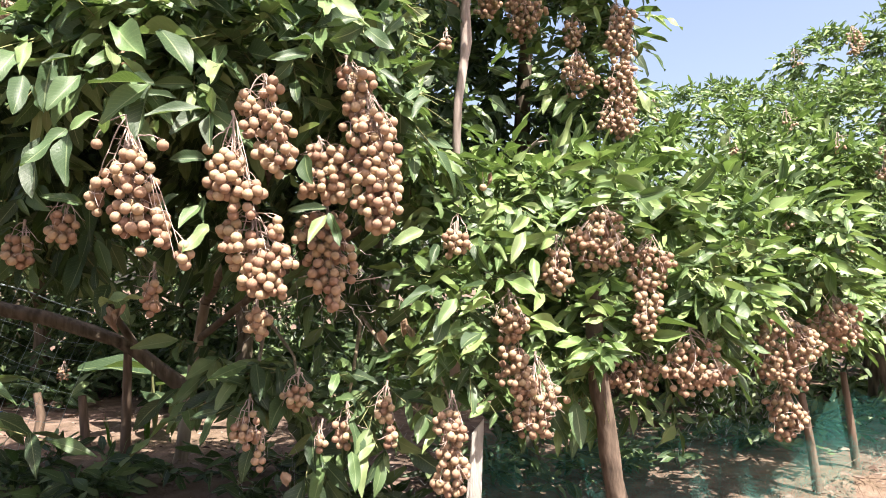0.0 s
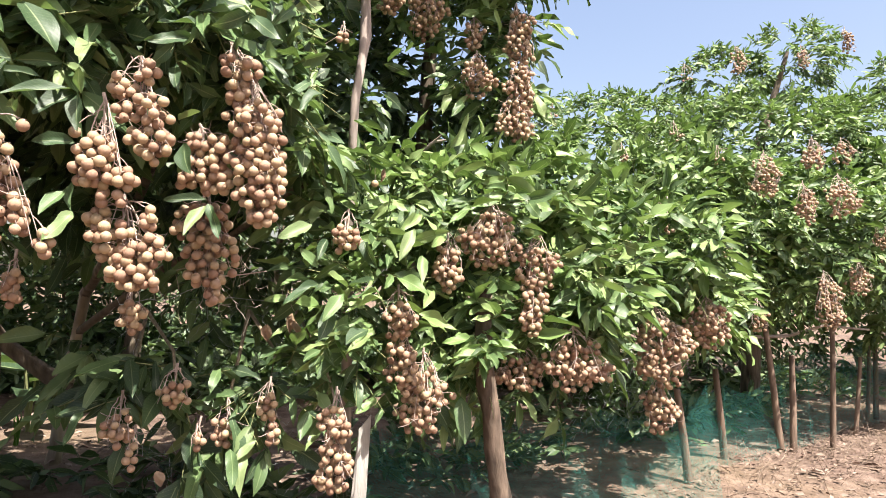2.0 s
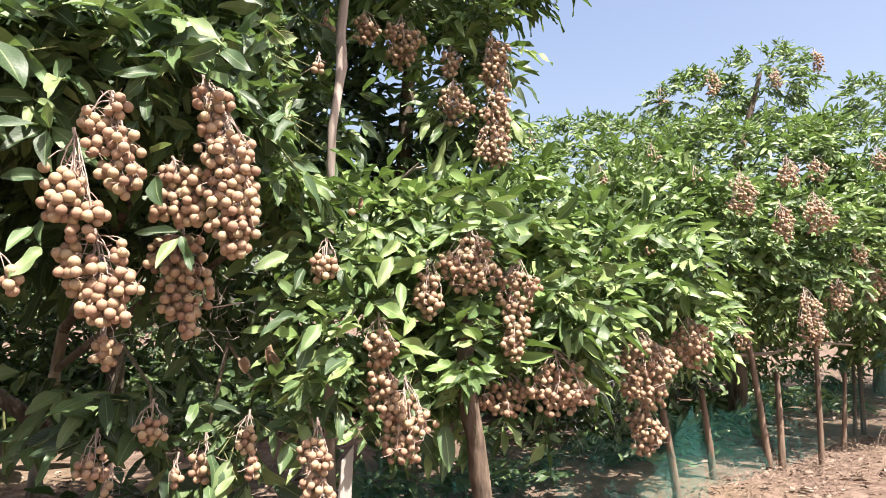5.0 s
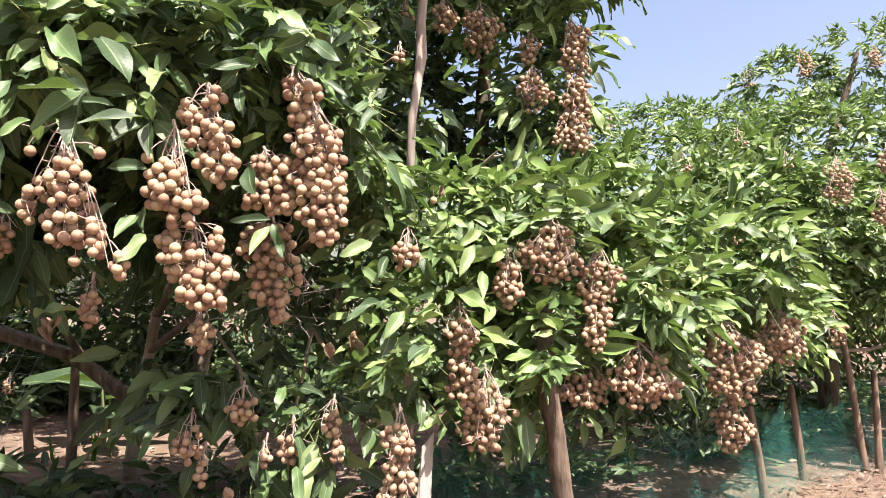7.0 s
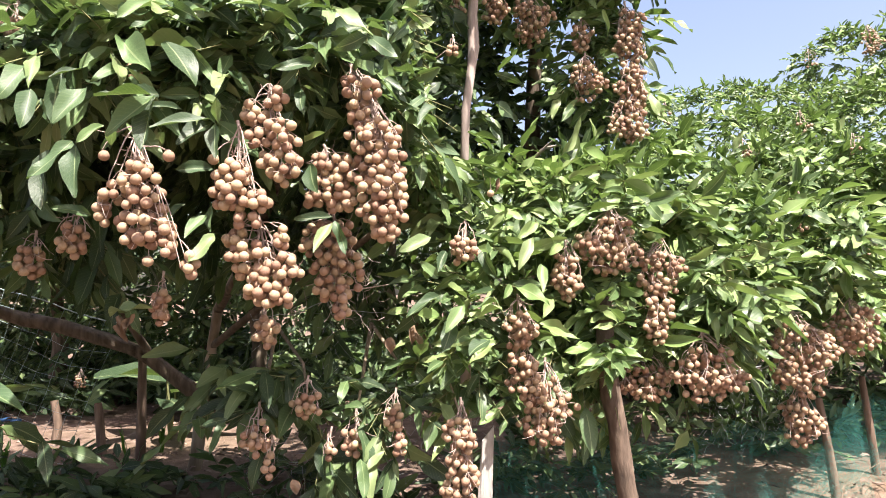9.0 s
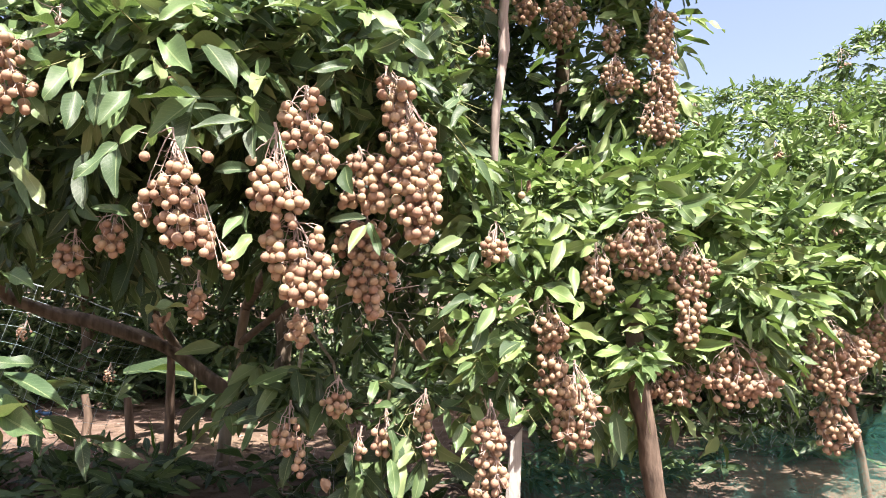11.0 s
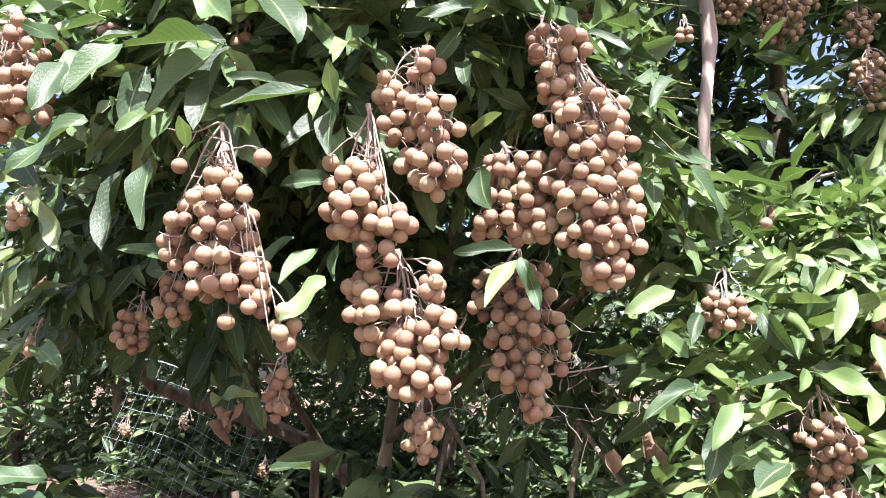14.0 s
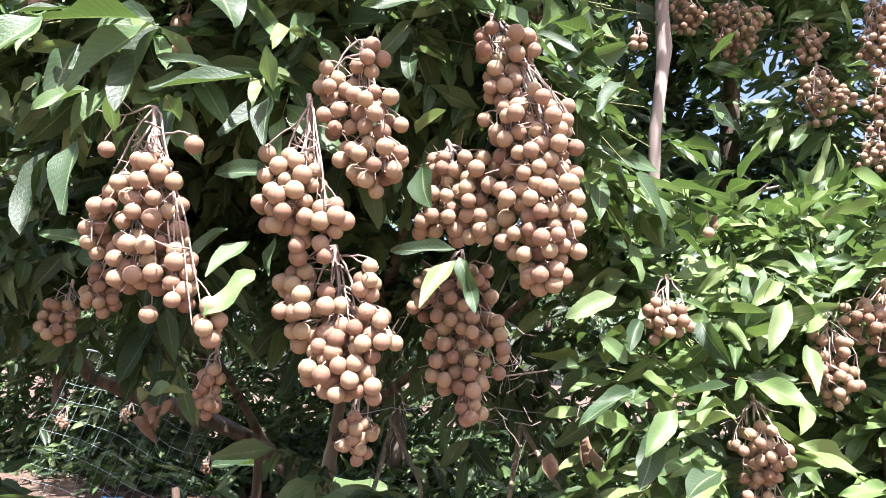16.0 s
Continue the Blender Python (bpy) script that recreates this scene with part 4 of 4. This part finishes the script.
pole("prop_pole", ((0.02, 2.86, -0.02), (0.02, 2.72, 0.7), (0.032, 2.53, 1.36), (0.043, 2.47, 1.58), (0.066, 2.49, 1.75), (0.074, 2.50, 1.83), (0.070, 2.50, 1.95), (0.095, 2.5, 2.24), (0.11, 2.5, 2.6)),
     (0.024, 0.022, 0.016, 0.017, 0.017, 0.023, 0.019, 0.018, 0.016), POLE, "pale peeled wooden pole propping up a branch")
for pts in (((-1.859, 3.700, -0.040), (-1.844, 3.700, -0.228), (-1.837, 3.700, 0.138), (-1.797, 3.620, 0.572)), ((-2.077, 3.800, -0.040), (-2.092, 3.800, -0.263), (-2.122, 3.800, 0.019), (-2.158, 3.800, 0.304))):
    pole("prop_post", pts, (0.030, 0.024, 0.027, 0.021), STAKE, "rough wooden post holding up a low limb", "post", "props under the near tree")
pole("prop_post", ((-2.62, 4.1, -0.03), (-2.60, 4.1, 0.12), (-2.63, 4.1, 0.27)), (0.030, 0.026, 0.023), STAKE, "short rough wooden post beside the cord net", "post", "props under the near tree")
for x, y, dx, h in ((1.60, 3.16, -0.06, 0.45), (1.96, 3.53, -0.05, 0.5), (2.417, 3.778, -0.10, 0.80), (2.50, 3.80, 0.0, 0.55), (2.783, 3.867, 0.01, 0.85), (3.20, 4.26, 0.05, 0.5), (3.636, 4.739, 0.03, 0.6), (3.75, 4.8, 0.0, 0.7), (4.36, 5.196, -0.08, 0.6), (4.65, 5.267, -0.20, 0.6)):
    pole("fence_stake", ((x, y, -0.03), (x + dx * 0.5, y, h * 0.5), (x + dx, y + 0.01, h)), tuple(k * (0.7 + 0.45 * abs(math.sin(7 * x))) for k in (0.019, 0.016, 0.013)), STAKE, "thin weathered wooden stake driven into the soil", "stake", "stakes along the net fence")
pole("cross_bar", ((2.1, 4.08, 0.57), (2.35, 4.05, 0.635), (2.6, 4.0, 0.65), (2.9, 4.12, 0.71), (3.3, 4.25, 0.68)), (0.011, 0.013, 0.010, 0.009, 0.006), POLE, "bare branch tied along the stakes as a rail", "rail")


# flat board made up in place of the pale end of the net
board = bmesh.new()
bmesh.ops.create_cube(board, size=1.0)
for vert in board.verts:
    vert.co = Vector((vert.co.x * (0.062 if vert.co.z < 0 else 0.040) + 0.03 * (vert.co.z + 0.5), vert.co.y * 0.010, (vert.co.z + 0.5) * (0.48 + 0.05 * vert.co.x)))
bmesh.ops.bevel(board, geom=board.edges[:], offset=0.002, segments=1, affect="EDGES")
board_mesh = bpy.data.meshes.new("fence_board")
board.to_mesh(board_mesh)
board.free()
board_mesh.materials.append(PALEGREY)
tagged(new("fence_board", board_mesh), "pale grey upright board standing in for the pale end of the net", "board").location = (0.085, 2.27, -0.01)


def net_fence():
    fence = thing("net_fence", (1.6, 3.18, 0), "torn green shade net sagging between the stakes", "fence")
    ends = (0.10, 0.60, 1.10, 1.60, 1.96, 2.42, 2.78, 3.64, 4.36, 4.65, 5.4, 6.4)
    for k in range(len(ends) - 1):
        x0, x1 = ends[k], ends[k + 1] + 0.015
        nx, nz = max(8, int((x1 - x0) * 48)), 12
        s, v, uv, f = Soup(), [], [], []
        for i in range(nx + 1):
            x = x0 + (x1 - x0) * i / nx
            y = 2.06 + x * 0.69 + 0.13 + 0.004 * (k % 2)
            sag = math.sin(math.pi * i / nx)
            top = 0.42 + 0.10 * noise.noise((x * 1.3, 0, 0)) - 0.06 * sag + 0.15 * max(0, x - 2.2)
            for j in range(nz + 1):
                t = j / nz
                z = 0.0 + top * t
                out = 0.05 * noise.noise((x * 2.2, z * 2, 5)) + 0.022 * math.sin(17 * x + 5 * noise.noise((x * 3, z, 1))) * (0.4 + t) - 0.20 * (1 - t) ** 3 * (0.6 + noise.noise((x * 1.7, 1, 1)))
                v.append((x + 0.4 * out, y + out, z + 0.02 * noise.noise((x * 5, z * 9, 2)) + 0.012))
                uv.append((x, z))
        for i in range(nx):
            for j in range(nz):
                a = i * (nz + 1) + j
                f.append((a, a + 1, a + nz + 2, a + nz + 1))
        s.add(np.array(v), np.array(f), np.array(uv))
        mesh_part("net_panel", s.mesh("net_panel", NET), fence, "fine green woven plastic net")
        if k == 2:                                     # a fold of slack net in front of the first stake
            fold = Soup()
            v2 = np.array(v)
            u = (v2[:, 0] - x0) / (x1 - x0)
            v2 = v2 + np.stack([0.03 + 0 * u, -0.20 - 0.18 * (1 - v2[:, 2] / 0.5) * u, 0 * u], 1)
            v2[:, 2] *= 0.35 + 0.75 * u
            fold.add(v2, np.array(f), np.array(uv) * 0.8 + 0.13)
            mesh_part("net_panel", fold.mesh("net_panel", NET), fence, "slack fold of fine green net in the sun")


net_fence()


def wire_netting(name, origin, along, nx, nz, cell, mat, r, label, hexed, seed):
    """Knotted netting hung as a curtain, each thread a thin tube."""
    ox, oy, oz = origin
    s = Soup()

    def at(i, j):
        w = (1.7 if hexed else 0.22) * cell * noise.noise((i * 0.37 + seed, j * 0.41, seed))
        q = noise.noise((i * 0.3, j * 0.25, seed + 4.0))
        return np.array((ox + along[0] * i * cell + w, oy + along[1] * i * cell + (1.8 if hexed else 0.5) * cell * q, oz - j * cell + w - 0.25 * cell * math.sin(i * 0.5 + seed))) + (np.zeros(3) if hexed else np.array((-0.40 * j * cell, 0, -0.24 * i * cell)))

    for i in range(nx + 1):
        for j in range(nz + 1):
            if hexed:
                a = at(i + 0.5 * (j % 2), j)
                b_ = at(i + 0.5 * (j % 2), j + 0.45)
                ends = [(a, b_)]
                nxt = [at(i + 0.5 * (j % 2) + g, j + 1) for g in (-0.5, 0.5)]
                ends += [(b_, q) for q in nxt]
            else:
                a = at(i, j)
                ends = [(a, at(i + 1, j))] if i < nx else []
                if j < nz:
                    ends.append((a, at(i, j + 1)))
            for e, (p, q) in enumerate(ends):
                if hexed and (i * 7 + j * 5 + e * 3 + (i * j) % 4) % 5 < 3:
                    continue
                v, f = ring_tube((p, q), (r, r), 3)
                s.add(v, f)
    root = thing(name, origin, label, "netting")
    mesh_part("mesh", s.mesh("mesh", mat), root, "", "stuff")
    rope = [at(i, 0) + (0, 0, 0.004) for i in range(nx + 1)]
    mesh_part("top_wire", tube_mesh("top_wire", mat, [(rope, [r * 2.2] * len(rope))], 5), root)


wire_netting("cord_net", (-2.84, 3.5, 1.02), (1.0, 0.0), 12, 12, 0.082, CORD, 0.0011, "loose square-meshed pale cord net hanging from a wire", False, 3)
wire_netting("chicken_wire", (-0.62, 2.12, 0.86), (0.92, 0.40), 26, 22, 0.030, WIRE, 0.0005, "rusty hexagonal chicken wire among the low leaves", True, 7)
wire_netting("chicken_wire", (1.02, 3.08, 0.56), (0.82, 0.57), 20, 10, 0.030, WIRE, 0.0010, "rusty hexagonal chicken wire bulging over the net fence", True, 9)


def litter():
    """Fallen leaves, clods and straw lying over the soil."""
    r = np.random.RandomState(5)
    s = Soup()
    for k in range(6600):
        x, y = r.uniform(-5, 7), r.uniform(1.6, 8)
        if k > 4200:                                   # thicker drifts along the foot of the net fence
            x = r.uniform(1.2, 6.5)
            y = 2.06 + 0.69 * x - abs(r.normal(0, 0.55)) + 0.05
        v, f, uv = COARSE[r.randint(8)]
        size = r.uniform(0.025, 0.075) if k < 4200 else r.uniform(0.012, 0.040)
        w = r.uniform(0, 6.283)
        d, n = np.array((math.cos(w), math.sin(w), r.uniform(-0.1, 0.1))), np.array((r.normal(0, 0.18), r.normal(0, 0.18), 1))
        d = unit(d)
        xx = unit(np.cross(d, n))
        m = np.stack([xx * size * 0.4, d * size, np.cross(xx, d) * size], 1)
        s.add(v @ m.T + (x, y, 0.045 * noise.noise((x * 0.8, y * 0.8, 3)) + 0.026), f, uv)
    tagged(new("leaf_litter", s.mesh("leaf_litter", LITTER)), "dry brown leaves scattered over bare soil", "litter", "", "stuff")
    s = Soup()
    for _ in range(300):
        c = ((2.0, 3.25), (2.45, 3.6), (1.75, 3.2), (3.0, 3.7), (3.4, 4.2))[r.randint(5)]
        x, y = c[0] + r.normal(0, 0.22), c[1] + r.normal(0, 0.12)
        w, h = r.uniform(0, 6.283), r.uniform(0.05, 0.26) * (r.rand() ** 0.5)
        tip = (x + math.cos(w) * h * 0.8, y + math.sin(w) * h * 0.5, 0.02 + h * r.uniform(0.2, 0.9))
        v, f = ring_tube(((x, y, 0.0), (x + math.cos(w) * h * 0.3, y + math.sin(w) * h * 0.2, 0.6 * tip[2]), tip), (0.0014, 0.0012, 0.0005), 3)
        s.add(v, f)
    for _ in range(1500):
        x, y = r.uniform(1.2, 7.0), r.uniform(1.9, 5.2)
        if y > 2.06 + 0.69 * x:
            continue
        w, h = r.uniform(0, 6.283), r.uniform(0.03, 0.16)
        z = 0.045 * noise.noise((x * 0.8, y * 0.8, 3)) + 0.024
        v, f = ring_tube(((x, y, z), (x + math.cos(w) * h, y + math.sin(w) * h, z + r.uniform(-0.01, 0.025))), (0.0022, 0.0012), 3)
        s.add(v, f)
    tagged(new("dry_grass", s.mesh("dry_grass", STRAW)), "bleached dry grass stalks at the foot of the stakes", "grass", "", "stuff")


litter()


def blade_plant(x, y, n, h, seed):
    r = np.random.RandomState(seed)
    root = thing("weed", (x, y, 0), "bright green upright strap-leaved weed growing in the soil", "plant")
    for k in range(n):
        w, l = r.uniform(0, 6.283), h * r.uniform(0.5, 1.0)
        lean = np.array((math.cos(w), math.sin(w), 0)) * l * r.uniform(0.05, 0.3)
        side = np.array((-math.sin(w), math.cos(w), 0))
        v, f = [], []
        for i in range(7):
            t = i / 6
            q = np.array((x, y, -0.01)) + lean * t * t + np.array((r.normal(0, 0.004), 0, l * t * (1 - 0.1 * t)))
            hw = 0.011 * (1 - t) ** 0.6 * (0.6 + t)
            v += [q - side * hw - lean * 0.02, q, q + side * hw - lean * 0.02]
        for i in range(6):
            for j in range(2):
                a = i * 3 + j
                f.append((a, a + 1, a + 4, a + 3))
        s = Soup()
        s.add(np.array(v), np.array(f))
        mesh_part("blade", s.mesh("blade", GRASS), root)


blade_plant(-1.81, 3.88, 9, 0.30, 2)
blade_plant(-1.60, 3.16, 7, 0.42, 3)
blade_plant(-2.45, 3.45, 14, 0.20, 4)
blade_plant(-2.10, 3.25, 12, 0.16, 5)
blade_plant(-2.75, 3.7, 10, 0.22, 6)


def broad_plant(x, y):
    root = thing("broad_leaved_plant", (x, y, 0), "low plant with broad striped pale green leaves", "plant")
    for k, (w, l, z) in enumerate(((0.3, 0.55, 0.30), (2.7, 0.5, 0.36), (-1.2, 0.45, 0.25), (4.4, 0.5, 0.40))):
        v, f, uv = FINE[k]
        d = unit(np.array((math.cos(w), 0.5 * math.sin(w), 0.12)))
        side = unit(np.cross(d, (0, 0, 1)))
        m = np.stack([side * 0.2, d * l, np.cross(side, d) * 0.3], 1)
        s = Soup()
        s.add(v @ m.T + (x, y, z), f, uv)
        blade = mesh_part("leaf", s.mesh("leaf", LEAF_SHADE), root)
        mesh_part("stalk", tube_mesh("stalk", SHOOT, [(((x, y, -0.01), (x + d[0] * 0.02, y, z * 0.6), (x + d[0] * 0.03, y + d[1] * 0.03, z + 0.004)), (0.010, 0.008, 0.006))], 6), root)


broad_plant(-1.95, 4.25)


# ---- withered leaves caught among the green ----
def withered(x, y, z, l, w, seed):
    r = np.random.RandomState(seed)
    v, f, uv = FINE[seed % 14]
    v = v + np.stack([0 * v[:, 0], 0 * v[:, 0], 0.40 * np.sin(6 * v[:, 1] + 8 * v[:, 0]) + 0.9 * v[:, 0] ** 2], 1)
    d = unit(np.array((r.uniform(-0.5, 0.5), -0.2, -1.0)))
    side = unit(np.cross(d, (0.3, -1, 0.2)))
    m = np.stack([side * w, d * l, np.cross(side, d) * l * 0.6], 1)
    s = Soup()
    s.add(v @ m.T + (x, y, z), f, uv)
    tagged(new("withered_leaf", s.mesh("withered_leaf", DRYLEAF)), "curled brown dead leaf caught among green leaves", "leaf", "withered leaves among the branches")


withered(-0.094, 2.050, 0.826, 0.060, 0.030, 2)
withered(-0.156, 2.000, 0.796, 0.050, 0.035, 3)
withered(-0.085, 2.020, 0.808, 0.050, 0.025, 4)
withered(0.162, 2.200, 1.285, 0.050, 0.020, 5)
withered(-0.778, 1.660, 0.870, 0.070, 0.025, 6)
withered(-0.750, 1.680, 0.875, 0.060, 0.015, 7)
withered(-0.429, 1.950, 0.401, 0.045, 0.030, 8)

hose = tube_mesh("hose", BLUE, [(bent((0.20, 2.62, 0.035), (0.33, 2.66, 0.035), 0.0, 7, 0.006, 4), [0.010] * 7)], 8)
tagged(new("hose", hose), "short length of blue plastic hose lying on the soil", "hose")
hose = tube_mesh("hose", BLUE, [(bent((-3.75, 4.75, 0.03), (-3.3, 4.7, 0.03), 0.0, 9, 0.012, 4), [0.014] * 9)], 8)
tagged(new("hose", hose), "faded blue plastic hose lying on bare soil", "hose")


# ---- orchard behind and beside the path, with unseen trees added to cut skylight ----
def far_tree(x, y, h, w, seed, size=1.0):
    tree = thing("longan_tree", (x, y, 0), "longan tree of the next row and of added unseen rows that cut skylight, dense and dark underneath", "tree", "longan trees of the next rows")
    # the dark leaf copy also paints shade into these trees
    crown = Crown(seed, (x, y - 2, 1), 1.0, LEAF_SHADE)
    r = np.random.RandomState(seed)
    for k in range(3):
        crown.mass(x + (k - 1) * w * 0.7, y + 0.25 * w + r.uniform(-0.2, 0.2), 0.30 * h * r.uniform(0.7, 1.0), w * 0.6, w * 0.35, 0.30 * h, int((100 if y < 6.7 else 50) / size ** 2), size)
    for k in range(7):
        a = r.uniform(0, 6.283)
        crown.mass(x + math.cos(a) * w * 0.45, y + math.sin(a) * w * 0.35 - 0.35, h * r.uniform(0.55, 0.82), w * 0.62, w * 0.55, h * 0.20, int(50 / size ** 2), size)
    crown.build(tree, 0, COARSE)
    mesh_part("trunk", tube_mesh("trunk", BARK, [(((x, y, -0.05), (x + 0.04, y, 0.5), (x - 0.03, y, 1.0), (x + 0.05, y, h * 0.7)), (0.08, 0.065, 0.055, 0.02))], 9, 0.05), tree)
    return tree


for k, (x, y, h, w) in enumerate(((-4.6, 6.6, 2.6, 1.2), (-2.7, 6.3, 2.5, 1.15), (-0.9, 6.6, 2.6, 1.2), (0.9, 6.9, 2.4, 1.2), (-6.6, 7.4, 2.8, 1.4), (2.6, 8.0, 2.4, 1.3), (4.6, 8.6, 2.4, 1.4), (-3.6, 9.2, 3.0, 1.6), (-0.6, 9.4, 3.0, 1.6), (-1.9, 5.6, 2.4, 1.0), (-3.6, 5.5, 2.3, 1.0), (-5.3, 5.7, 2.4, 1.0), (-6.9, 5.9, 2.4, 1.1), (-8.6, 7.0, 2.6, 1.4), (6.4, 7.6, 2.2, 1.4), (1.3, 5.9, 1.7, 0.9), (2.7, 6.7, 1.8, 0.9), (4.1, 7.3, 1.8, 0.9), (5.6, 7.0, 1.9, 1.0))):
    far_tree(x, y, h, w, 40 + k)
# rows behind and left of the camera: never in view, added to block skylight
for k in range(8):
    far_tree(-9.5 + 2.7 * k, -4.6 - 0.3 * (k % 2), 3.0, 1.5, 80 + k, 1.7)
for k in range(3):
    far_tree(-8.5, -1.5 + 2.8 * k, 2.8, 1.4, 90 + k, 1.7)


# ---- low weeds under the trees ----
def undergrowth():
    crown = Crown(77, (0, 0, 0), 0.62)
    r = crown.r
    for k in range(230):
        x, y, big = r.uniform(-5.0, -0.2), r.uniform(5.0, 5.8), 1.5       # thicket at the foot of the next row
        if k % 3 == 1:
            x = r.uniform(0.2, 4.5)
            y, big = 2.06 + 0.69 * x + r.uniform(0.7, 2.2), 1.0
        if k % 3 == 2:
            x, y, big = r.uniform(-6.5, 0.8), r.uniform(6.0, 7.6), 2.6
        if k % 6 == 0:
            x, y, big = r.uniform(-3.2, 0.2), r.uniform(2.5, 3.4), 1.0
        base = np.array((x, y, 0.0))
        for _ in range(r.randint(3, 7)):
            w = r.uniform(0, 6.283)
            o = unit(np.array((math.cos(w), math.sin(w), r.uniform(0.4, 1.4))))
            crown.shoot(base, base + o * 0.06)
            crown.spray(base + o * 0.05 + np.array((0, 0, r.uniform(0, 0.16) * (big - 0.8))), o, big)
    s = Soup()
    for m, k, _, _ in crown.leaves:
        v, f, uv = COARSE[k]
        s.add(v @ m[:3, :3].T + m[:3, 3], f, uv)
    s.f += [f + s.n for f in crown.shoots.f]
    s.v += crown.shoots.v
    s.uv += crown.shoots.uv
    # weeds in the dark leaf copy, tree shade included in the colour
    tagged(new("undergrowth", s.mesh("undergrowth", LEAF_SHADE)), "low green weeds growing in the tree shade", "weeds", "", "stuff")


undergrowth()
